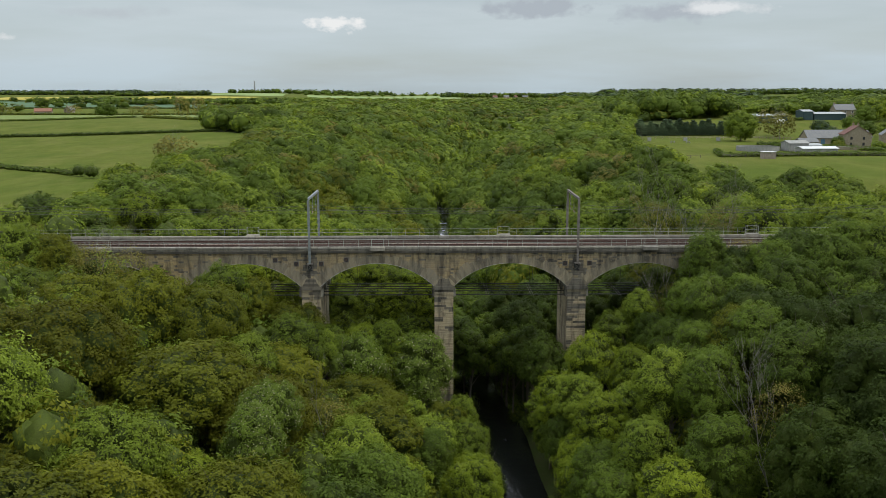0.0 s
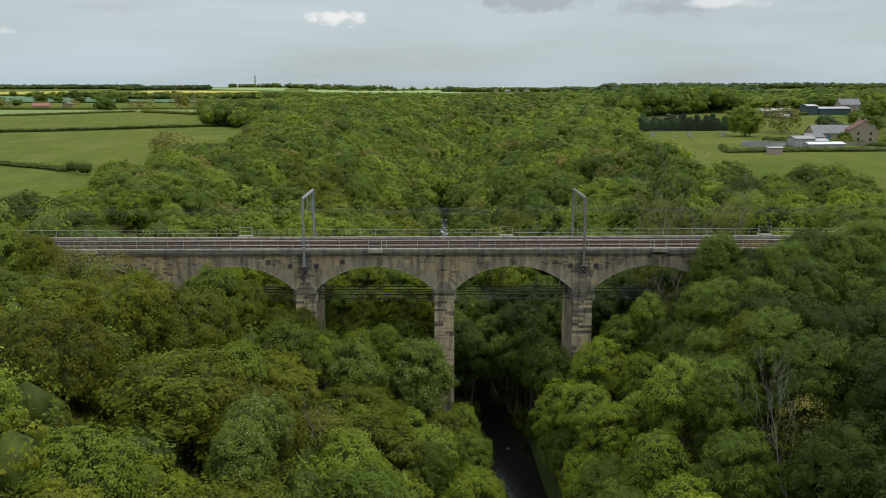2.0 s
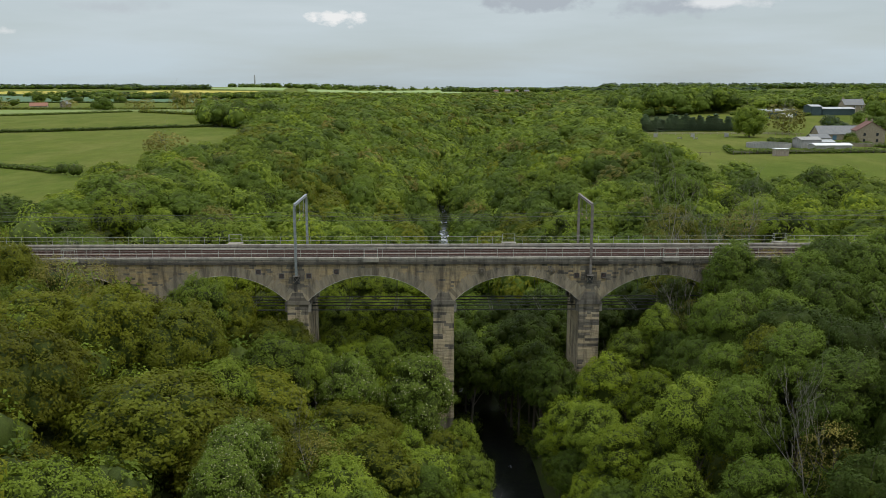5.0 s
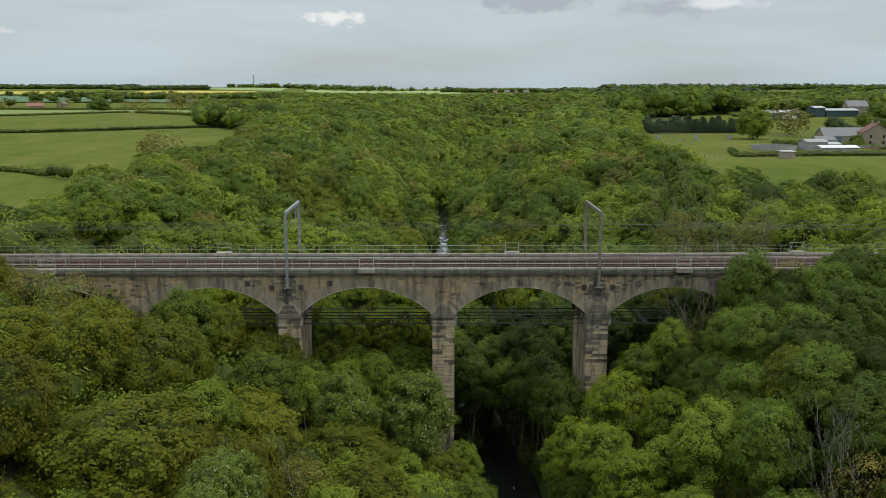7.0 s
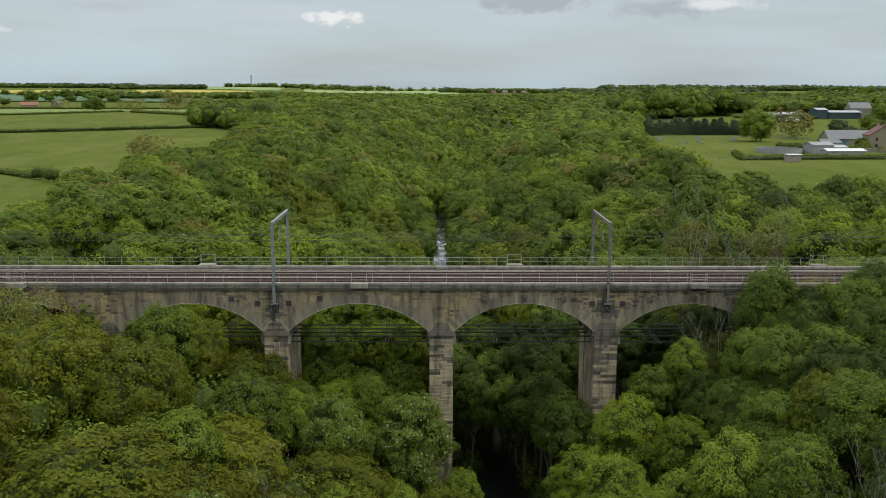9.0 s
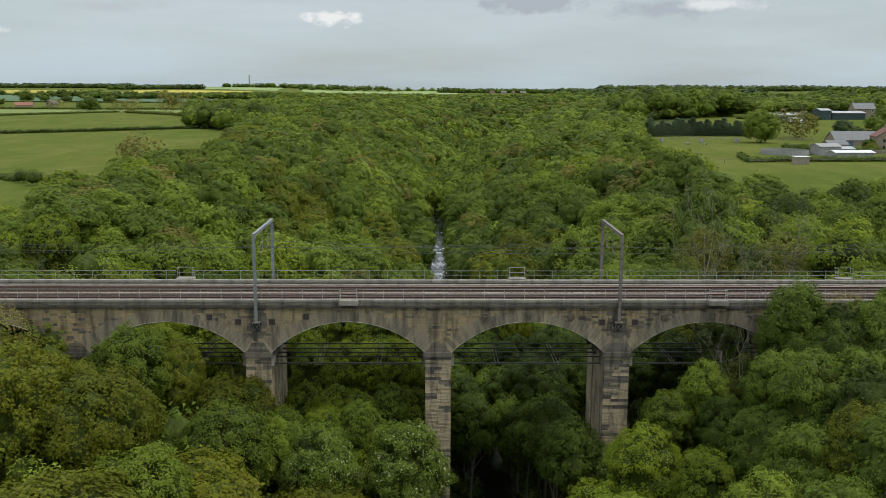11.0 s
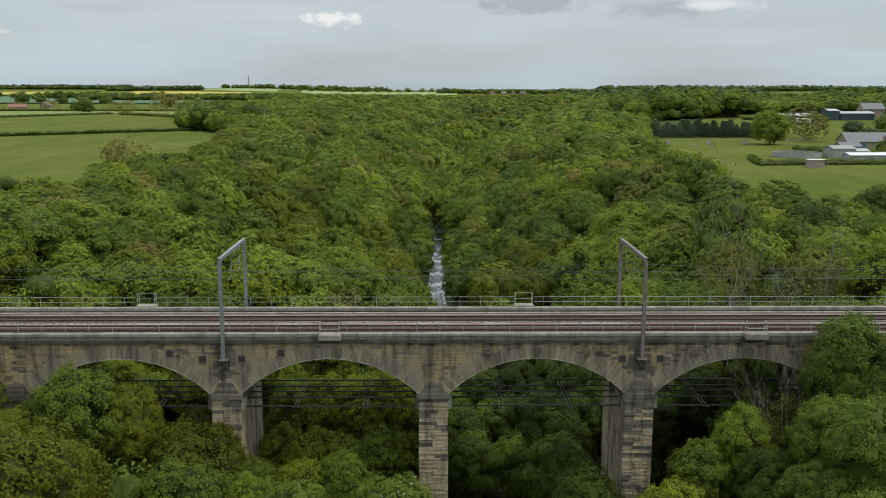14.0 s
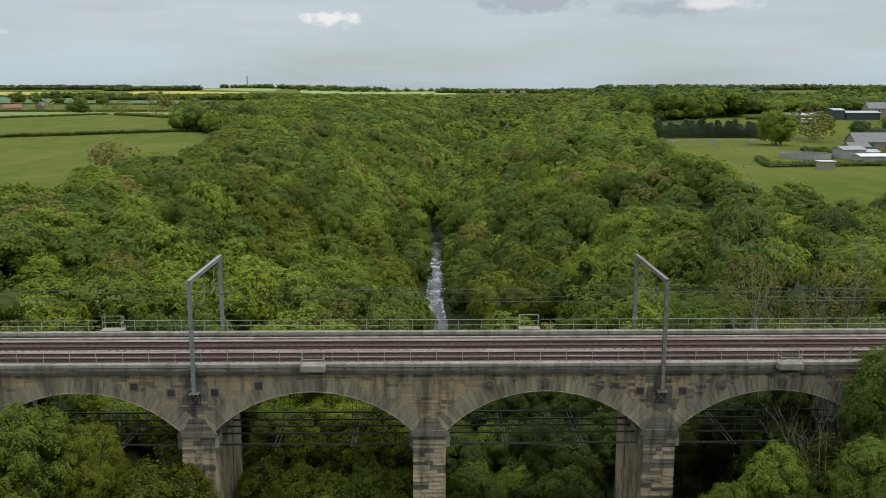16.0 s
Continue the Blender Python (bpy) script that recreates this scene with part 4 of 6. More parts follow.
for x, y in scatter(-78, -3, 9.2):
    if not room(x, y, 5.2):
        continue
    d = abs(x - float(river_x(y)))
    r = random.uniform(4.2, 6.2) if d > 11 else random.uniform(2.8, 3.7)
    planted.append((x, y, r * 0.8))
    tree(x, y, canopy(x, y) + random.uniform(-2.4, 0.8), r, pick_kind(x, y), "near")
for x, y in scatter(14, 35, 9.0):
    if not room(x, y, 4.6):
        continue
    d = abs(x - float(river_x(y)))
    r = random.uniform(3.6, 5.4) if d > 10 else random.uniform(2.6, 3.6)
    planted.append((x, y, r * 0.8))
    top = canopy(x, y) + random.uniform(-3.0, 1.8)
    if y < 40 and -46 < x < 30:
        top = min(top, (-6.2 if x < 1 else -9.0) + max(y - 16, 0) * (0.3 if x < 1 else 0.42))
    tree(x, y, top, r, pick_kind(x, y), "mid")
# younger trees wherever the canopy would gape
for y0, y1, gap in ((-70, -3, 4.7), (14, 35, 5.1)):
    for x, y in scatter(y0, y1, gap):
        if all((x - a) ** 2 + (y - b) ** 2 > (c + (1.3 if y < 0 else 1.9)) ** 2 for a, b, c in planted) and abs(x - float(river_x(y))) > 6.5:
            r = random.uniform(2.6, 3.4)
            planted.append((x, y, r))
            top = canopy(x, y) - random.uniform(1.8, 3.6)
            if y > 0 and y < 40 and -46 < x < 30:
                top = min(top, -10.0 + max(y - 16, 0) * 0.42)
            tree(x, y, top, r, pick_kind(x, y), "mid")

# the woods further off
far_sets = {}


def far_tree(x, y, top, r, kind, shapes, stretch=1.0):
    v, f = random.choice(shapes)
    o = random.uniform(0, 6.28)
    c, s = math.cos(o), math.sin(o)
    z0 = float(land(x, y))
    top = max(top, z0 + 1.3 * r)
    high = min(r * random.uniform(0.9, 1.12) * stretch, (top - z0) / float(v[:, 2].max()))
    w = np.stack([(v[:, 0] * c - v[:, 1] * s) * r + x, (v[:, 0] * s + v[:, 1] * c) * r + y, v[:, 2] * high + top - high * float(v[:, 2].max())], -1)
    far_sets.setdefault(kind, []).append((w, f))


def bank_limit(x, y, r):
    """Crowns beside the river keep the water open."""
    return min(r, max(2.6, abs(x - float(river_x(y))) - (1.0 if 118 < y < 205 else (0.5 if y < 270 else -4.0))))


for x, y in scatter(36, 84, 8.8):
    if room(x, y, 4.6):
        far_tree(x, y, canopy(x, y) + random.uniform(-2.8, 2.2), bank_limit(x, y, random.uniform(3.8, 5.4)), pick_kind(x, y), MID_SHAPES if y < 50 else BACK_SHAPES)
for x, y in scatter(84, 210, 9.2):
    if room(x, y, 4.6):
        far_tree(x, y, canopy(x, y) + random.uniform(-2.8, 2.4), bank_limit(x, y, random.uniform(4.0, 5.6)), pick_kind(x, y), BACK_SHAPES)
for x, y in scatter(210, 440, 9.0) + scatter(440, 760, 11.0):
    if x < 330 and (y < 520 or abs(x) < 260) and not (x > 118 and y < 465 or x > 185 and y < 500):
        far_tree(x, y, canopy(x, y) + random.uniform(-2.6, 2.4), bank_limit(x, y, random.uniform(3.8, 5.8) * (1.0 if y < 440 else 1.2)), pick_kind(x, y), FAR_SHAPES if y < 400 else DISTANT_SHAPES)
for x, y in scatter(760, 1500, 21.0):
    if abs(x) < 420:
        far_tree(x, y, float(land(x, y)) + random.uniform(3.5, 7.5), random.uniform(6, 9), pick_kind(x, y), HORIZON_SHAPES)
# wood beneath and beyond the sides of the walk
for y in np.arange(-170, 90, 8.4):
    inner = 0.5 * (y + 124) + 16 if y > -78 else 0
    outer = max(inner + 34, 62)
    for x in np.arange(-outer, outer, 8.4):
        X, Y = x + random.uniform(-2.4, 2.4), y + random.uniform(-2.4, 2.4)
        if abs(X) < inner or not bool(in_wood(X, Y)) or abs(Y - DECK_MID) < 11 or abs(X - float(river_x(Y))) < 6:
            continue
        top = min(canopy(X, Y) + random.uniform(-1.5, 1.0), 4.0)
        far_tree(X, Y, top, random.uniform(4.6, 6.2), pick_kind(X, Y), SIDE_SHAPES)


def join_sets(sets, name, label):
    for kind, group in sets.items():
        base, V, F = 0, [], []
        for w, f in group:
            V.append(w)
            F.append(f + base)
            base += len(w)
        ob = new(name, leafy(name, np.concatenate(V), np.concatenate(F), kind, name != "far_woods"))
        tint = ob.data.attributes.new("tree_tint", "FLOAT", "POINT")
        tint.data.foreach_set("value", np.concatenate([np.full(len(w), random.random(), dtype=np.float32) for w, f in group]))
        tagged(ob, label % {"dark": "deep green", "deep": "shade-darkened green", "fresh": "fresh green", "lime": "yellow-green", "olive": "olive", "bronze": "bronze-green", "silver": "pale green", "sparse": "brownish thin-leafed", "conifer": "dark evergreen"}[kind], "woodland", kind="stuff")


# low growth on the banks, also beneath the arches
bush_sets = {}
for y in np.arange(-66, 34, 4.8):
    w = min(0.5 * (y + 124) + 6, 62)
    for x in np.arange(-w, w, 4.6):
        X, Y = x + random.uniform(-1.8, 1.8), y + random.uniform(-1.8, 1.8)
        d = abs(X - float(river_x(Y)))
        if d < 3.3 or abs(Y - DECK_MID) < 7.5 and (X < -50 or X > 36 or min(abs(X - p) for p in PIERS) < 2.6):
            continue
        z = float(land(X, Y)) - 0.4
        r = random.uniform(1.6, 3.0) if d > 7 else random.uniform(1.1, 1.9)
        v, f = random.choice(BUSH)
        high = r * random.uniform(0.9, 1.35)
        o = random.uniform(0, 6.28)
        c, s = math.cos(o), math.sin(o)
        wv = np.stack([(v[:, 0] * c - v[:, 1] * s) * r + X, (v[:, 0] * s + v[:, 1] * c) * r + Y, v[:, 2] * high + z], -1)
        bush_sets.setdefault(random.choice(("dark", "fresh", "fresh", "olive")), []).append((wv, f))
join_sets(bush_sets, "undergrowth", "%s brambles and saplings on the gorge banks")

# ---------------------------------------------------------------- fields, hedges and farms


def field(label, mat, corners, lift=0.25):
    """A field sheet draped over the land between four corners."""
    (ax, ay), (bx_, by), (cx_, cy), (dx, dy) = corners
    n, m = 24, 12
    V = []
    for b in range(m + 1):
        for a in range(n + 1):
            u, v = a / n, b / m
            x = (ax * (1 - u) + bx_ * u) * (1 - v) + (dx * (1 - u) + cx_ * u) * v
            y = (ay * (1 - u) + by * u) * (1 - v) + (dy * (1 - u) + cy * u) * v
            V.append((x, y, float(land(x, y)) + lift))
    F = [(b * (n + 1) + a, b * (n + 1) + a + 1, (b + 1) * (n + 1) + a + 1, (b + 1) * (n + 1) + a) for b in range(m) for a in range(n)]
    return tagged(new("field", quads("field", np.array(V), np.array(F), [mat], None, True)), label, "field", kind="structure")


field("flat field of bright yellow flowering rapeseed", RAPE, ((-1180, 2250), (-900, 2250), (-1010, 2700), (-1320, 2700)), 0.6)
field("flat field of bright yellow flowering rapeseed", RAPE, ((-772, 2130), (-450, 2130), (-560, 2800), (-930, 2800)), 0.6)
field("blue-green field of young wheat", WHEAT, ((-900, 1060), (-300, 1120), (-420, 1900), (-1080, 1900)), 0.4)
field("blue-green field of young wheat", WHEAT, ((-1500, 1900), (-560, 1950), (-700, 2110), (-1600, 2230)), 0.4)
field("pale green field on the far ridge", PALE_CROP, ((-330, 2300), (70, 2300), (90, 3300), (-480, 3300)), 0.6)
field("pale green field on the far ridge", PALE_CROP, ((-900, 3000), (-520, 3000), (-640, 3900), (-1100, 3900)), 0.8)
field("rough straw-green meadow by the farm", MEADOW, ((-460, 640), (-270, 700), (-290, 800), (-480, 780)), 0.15)
field("rough straw-green meadow by the farm", MEADOW, ((-265, 690), (-165, 590), (-190, 800), (-290, 830)), 0.15)


def hedge(points, r, high, kinds, label, gap=0.8, shapes=None, misses=0.0):
    """A clipped or ragged run of bushes along a line on the ground."""
    sets = []
    for (ax, ay), (bx_, by) in zip(points, points[1:]):
        run = math.hypot(bx_ - ax, by - ay)
        for k in range(int(run / (r * gap)) + 1):
            if random.random() < misses:
                continue
            f = k * r * gap / run
            x, y = ax + (bx_ - ax) * f + random.uniform(-0.2, 0.2) * r, ay + (by - ay) * f + random.uniform(-0.2, 0.2) * r
            v, fc = random.choice(shapes or BUSH)
            s = random.uniform(0.8, 1.2)
            h = high * random.uniform(0.8, 1.2) / float(v[:, 2].max())
            sets.append((np.stack([v[:, 0] * r * s + x, v[:, 1] * r * s + y, v[:, 2] * h + float(land(x, y)) - 0.15], -1), fc))
    base, V, F = 0, [], []
    for w, f in sets:
        V.append(w)
        F.append(f + base)
        base += len(w)
    return tagged(new("hedge", leafy("hedge", np.concatenate(V), np.concatenate(F), kinds)), label, "hedge", group="field hedges")


LOW = [crown(s + 170, 0.75, 4, 64, 0.36, clumps=6) for s in range(3)]
hedge(((-160, 188), (-116, 152), (-108, 143)), 1.3, 1.7, "dark", "dark trimmed hawthorn hedge along a pasture", 0.9, LOW)
for x, y, r in ((-104.5, 139.5, 2.0), (-98.5, 133.5, 2.2), (-92.0, 129.0, 1.8)):
    t = thing("bush", "single round hawthorn bush at the end of a hedge", "bush", (x, y, float(land(x, y)) - 0.1), "bushes by the hedge")
    part("foliage", leafy("foliage", BUSH[0][0] * (r, r, r), BUSH[0][1], "dark"), None, t)
hedge(((-330, 340), (-210, 374), (-176, 393), (-132, 424)), 1.5, 2.1, "dark", "ragged flowering hawthorn hedge between two pastures", 0.75, LOW)
hedge(((-480, 560), (-320, 607), (-267, 688)), 1.6, 1.9, "dark", "dark hedge behind the upper pasture", 0.8, LOW)
hedge(((-254, 670), (-168, 578), (-150, 560)), 1.8, 2.6, "olive", "overgrown scrubby hedge beyond the pasture", 0.9, LOW)
hedge(((-520, 820), (-330, 790), (-240, 800)), 2.0, 2.8, "olive", "overgrown hedge by the farm lane", 0.9, LOW, 0.15)
hedge(((-900, 1060), (-300, 1120)), 2.6, 2.2, "dark", "long dark hedge across the farmland", 0.9, HORIZON_SHAPES, 0.1)
hedge(((-1500, 1900), (-560, 1950), (-300, 2100)), 3.4, 2.8, "dark", "long dark hedge across the farmland", 0.9, HORIZON_SHAPES, 0.1)
hedge(((108, 226), (103, 203), (138, 204), (168, 210)), 1.3, 1.9, "dark", "neatly clipped garden hedge behind a post fence", 0.6, LOW)
hedge(((160, 252), (176, 232)), 1.3, 2.0, "dark", "clipped hedge by the garden wall", 0.6, LOW)
hedge(((138, 262), (150, 240)), 1.6, 2.6, "dark", "dark hedge beside the yard", 0.7, LOW)
hedge(((186, 460), (232, 452)), 2.0, 2.4, "dark", "hedge in front of the farm sheds", 0.7, LOW)


def lone_tree(x, y, tall, r, kind, label="", shapes=None, trunk=None):
    """A tree that stands by itself in the fields."""
    z = float(land(x, y))
    t = thing("tree", label or LABELS[kind], "tree", (x, y, z), "field trees")
    wispy = kind == "sparse"
    v, f = random.choice(shapes or ((THIN_FAR if y > 150 else WISPY) if wispy else (BACK_SHAPES if y > 150 else MID_SHAPES)))
    key = ("lone", id(v), kind)
    if key not in mesh_store:
        mesh_store[key] = leafy("crown", v, f, kind, y < 150)
    c = part("crown", mesh_store[key], None, t)
    peak = float(v[:, 2].max())
    h = tall * 0.93 / peak
    c.matrix_basis = Matrix.Translation((0, 0, tall * 0.07)) @ Matrix.Rotation(random.uniform(0, 6.28), 4, "Z") @ Matrix.Diagonal((r, r, h, 1))
    b = part("trunk", trunk or random.choice(PALE_TRUNKS if wispy else TRUNKS), None, t)
    b.matrix_basis = Matrix.Diagonal((tall * 0.9, tall * 0.9, tall * 0.9, 1))
    return t


lone_tree(-318, 760, 14, 9.5, "dark", "round dark green field tree beside a hedge")
for x, y, h, r in ((-266, 725, 12, 7.5), (-213, 641, 19, 6.5), (-199, 642, 18, 6), (-213, 766, 13, 8), (-290, 760, 10, 7), (-94, 201, 9.5, 6.5), (-99, 206, 6.5, 4)):
    lone_tree(x, y, h, r, "sparse", "brown twiggy tree barely in leaf at the field edge")
for x, y, h, r in ((-127, 426, 15, 7), (-117, 419, 14, 6.5), (-107, 415, 13, 6.5), (-100, 430, 15, 7), (-119, 440, 16, 7.5), (-138, 436, 12, 6)):
    lone_tree(x, y, h, r, "dark", "tall dark green tree at the corner of the wood")
lone_tree(144.4, 306.6, 16.2, 7.8, "fresh", "large spreading green tree in the paddock", MID_SHAPES[1:2])
lone_tree(85, 318, 12.5, 6.2, "fresh", "broad light green willow at the paddock edge")
lone_tree(175, 347, 15, 9.5, "sparse", "brown twiggy tree barely in leaf behind the yard")
lone_tree(172, 330, 13, 7, "sparse", "brown twiggy tree barely in leaf behind the yard")
lone_tree(93.3, 317.7, 5.5, 2.2, "silver", "small white-blossomed tree in the paddock")
lone_tree(270, 440, 15, 8, "lime", "large yellow-green tree behind the farmhouse")
lone_tree(286, 446, 17, 8, "lime", "large yellow-green tree behind the farmhouse")
lone_tree(190, 312, 8, 4.5, "conifer", "dark evergreen tree behind the slate-roofed barn")
lone_tree(205, 360, 9, 5.0, "conifer", "dark evergreen tree behind the slate-roofed barn")
lone_tree(171, 262, 5, 3.0, "dark", "dark round shrub beside the brick house")
lone_tree(166, 250, 4, 2.6, "olive", "low yellow-green shrub beside the garden wall")
lone_tree(178, 240, 4, 3.0, "lime", "low yellow-green shrub beside the garden wall")
lone_tree(262, 430, 12, 7, "dark")
lone_tree(285, 420, 12, 7, "fresh")
lone_tree(215, 330, 10, 6, "dark")
lone_tree(232, 340, 9, 6, "fresh")
for x, y, h, r, kind in ((216, 306, 7, 4.2, "dark"), (224, 296, 6, 3.6, "conifer"), (230, 318, 8, 4.6, "fresh"), (208, 322, 7, 4.0, "dark"), (240, 330, 9, 5.0, "dark"), (222, 352, 9, 5.0, "fresh"), (246, 360, 10, 5.4, "dark"), (262, 372, 10, 5.6, "olive"), (236, 392, 9, 5.0, "dark"), (268, 402, 11, 6.0, "dark"), (190, 250, 5, 3.4, "dark"), (200, 246, 4.5, 3.2, "fresh"), (208, 254, 6, 3.8, "dark"), (196, 330, 6, 3.6, "dark")):
    lone_tree(x, y, h, r, kind, "leafy garden tree among the farmhouses")
lone_tree(-560, 1180, 16, 11, "fresh")
lone_tree(-640, 1500, 16, 12, "dark")
lone_tree(-430, 880, 8, 6, "olive")
lone_tree(-385, 850, 9, 7, "sparse", "brown twiggy tree barely in leaf by the farm")
lone_tree(-450, 835, 9, 7, "sparse", "brown twiggy tree barely in leaf by the farm")
# tall bare stems behind the viaduct, and grey shrubs among the leaves
for x, y, h, r in ((33, 21, 11, 2.2), (36, 23, 12, 2.4), (39.5, 25, 11.5, 2.2), (42, 27, 10.5, 2.0), (50, 33, 9, 3.0), (-41, -7, 8, 3.0), (-45, -9, 8, 3.2), (40, -30, 11, 3.0)):
    lone_tree(x, y, h, r, "sparse", "tall thin pale-stemmed tree with few leaves")

# the spruce row and the woods beyond the paddock
SPRUCE_V, SPRUCE_F = [], []
r5 = np.random.default_rng(55)
for tier in range(9):
    zz, rr = 0.08 + tier * 0.1, 0.34 * (1 - tier / 9.6)
    for q in range(22):
        o = r5.uniform(0, 6.28)
        a, tip = np.array([math.cos(o), math.sin(o), 0]), np.array([math.cos(o) * rr, math.sin(o) * rr, zz - 0.05])
        side = np.array([-math.sin(o), math.cos(o), 0]) * 0.075
        base = len(SPRUCE_V)
        SPRUCE_V += [tuple(np.array([0, 0, zz + 0.08])), tuple(tip * (0.6, 0.6, 1) + side + (0, 0, 0.05)), tuple(tip), tuple(tip * (0.6, 0.6, 1) - side + (0, 0, 0.05))]
        SPRUCE_F.append((base, base + 1, base + 2, base + 3))
spruce_mesh = quads("foliage", np.array(SPRUCE_V), np.array(SPRUCE_F), [LEAF["conifer"]])
for k in range(27):
    x, y = 104 + k * 2.05 + random.uniform(-0.6, 0.6), 362 + random.uniform(-3, 3)
    t = thing("spruce", "small dark evergreen spruce in a windbreak row", "tree", (x, y, float(land(x, y))), "windbreak spruces")
    h = random.uniform(6.2, 9.6)
    part("foliage", spruce_mesh, None, t).matrix_basis = Matrix.Rotation(random.uniform(0, 6.28), 4, "Z") @ Matrix.Diagonal((h * 2.1, h * 2.1, h, 1))
    part("trunk", TRUNKS[0], None, t).matrix_basis = Matrix.Diagonal((h * 0.7, h * 0.7, h * 0.6, 1))


def wood(x0, y0, x1, y1, gap, low, high, kinds, shapes, r):
    for y in np.arange(y0, y1, gap):
        for x in np.arange(x0, x1, gap):
            X, Y = x + random.uniform(-0.4, 0.4) * gap, y + random.uniform(-0.4, 0.4) * gap
            far_tree(X, Y, float(land(X, Y)) + random.uniform(low, high), random.uniform(*r), random.choice(kinds), shapes)


wood(128, 472, 200, 540, 9.0, 13.5, 18.0, ("dark", "fresh", "dark", "fresh", "dark"), FAR_SHAPES, (5.5, 8))
wood(195, 505, 340, 600, 10, 6, 10, ("fresh", "dark", "dark", "fresh"), FAR_SHAPES, (6, 8.5))
wood(300, 470, 420, 640, 11, 8, 12.5, ("fresh", "dark", "dark"), FAR_SHAPES, (7, 9.5))
wood(340, 640, 620, 800, 15, 8, 14, ("fresh", "dark", "dark"), HORIZON_SHAPES, (9, 12))
wood(190, 1000, 480, 1250, 18, 6, 10, ("fresh", "dark", "dark"), HORIZON_SHAPES, (9, 12))
wood(260, 1600, 640, 1800, 20, 8, 12, ("dark", "conifer"), HORIZON_SHAPES, (10, 13))
wood(-592, 1465, -470, 1500, 12, 10, 14, ("dark", "dark", "conifer"), HORIZON_SHAPES, (7, 9))
wood(-480, 1480, -300, 1560, 14, 7, 11, ("dark", "fresh"), HORIZON_SHAPES, (7, 9))
wood(-360, 1390, -200, 1440, 13, 8, 12, ("dark", "fresh"), HORIZON_SHAPES, (7, 9))
wood(-760, 1700, -640, 1730, 14, 9, 14, ("dark", "fresh"), HORIZON_SHAPES, (7, 10))
wood(-1600, 3180, -1060, 3230, 20, 13, 17, ("conifer",), HORIZON_SHAPES, (12, 15))
wood(-1060, 2960, -760, 3000, 18, 9, 13, ("conifer", "dark"), HORIZON_SHAPES, (11, 14))
wood(-900, 3950, -200, 4000, 30, 4, 8, ("dark",), HORIZON_SHAPES, (14, 18))
wood(30, 2590, 90, 2640, 12, 12, 17, ("dark", "conifer"), HORIZON_SHAPES, (9, 12))
wood(90, 2600, 330, 2640, 18, 8, 11, ("dark",), HORIZON_SHAPES, (9, 12))
wood(-480, 3300, 60, 3330, 40, 3, 7, ("dark",), HORIZON_SHAPES, (9, 14))
wood(320, 2400, 900, 2460, 24, 7, 11, ("conifer", "dark"), HORIZON_SHAPES, (11, 15))
wood(800, 4100, 2300, 4180, 34, 10, 15, ("conifer", "dark"), HORIZON_SHAPES, (18, 24))
wood(620, 900, 1100, 1000, 24, 10, 15, ("dark", "fresh"), HORIZON_SHAPES, (11, 14))
wood(-600, 880, -480, 930, 17, 6, 11, ("dark", "olive", "fresh"), HORIZON_SHAPES, (6, 9))
for k in range(30):
    y = random.uniform(900, 2000)
    x = random.uniform(-0.47, -0.16) * (y + 90)
    far_tree(x, y, float(land(x, y)) + random.uniform(7, 14), random.uniform(5, 9), random.choice(("dark", "olive", "fresh")), HORIZON_SHAPES)
join_sets(far_sets, "far_woods", "%s tree crowns of the woods up the valley")


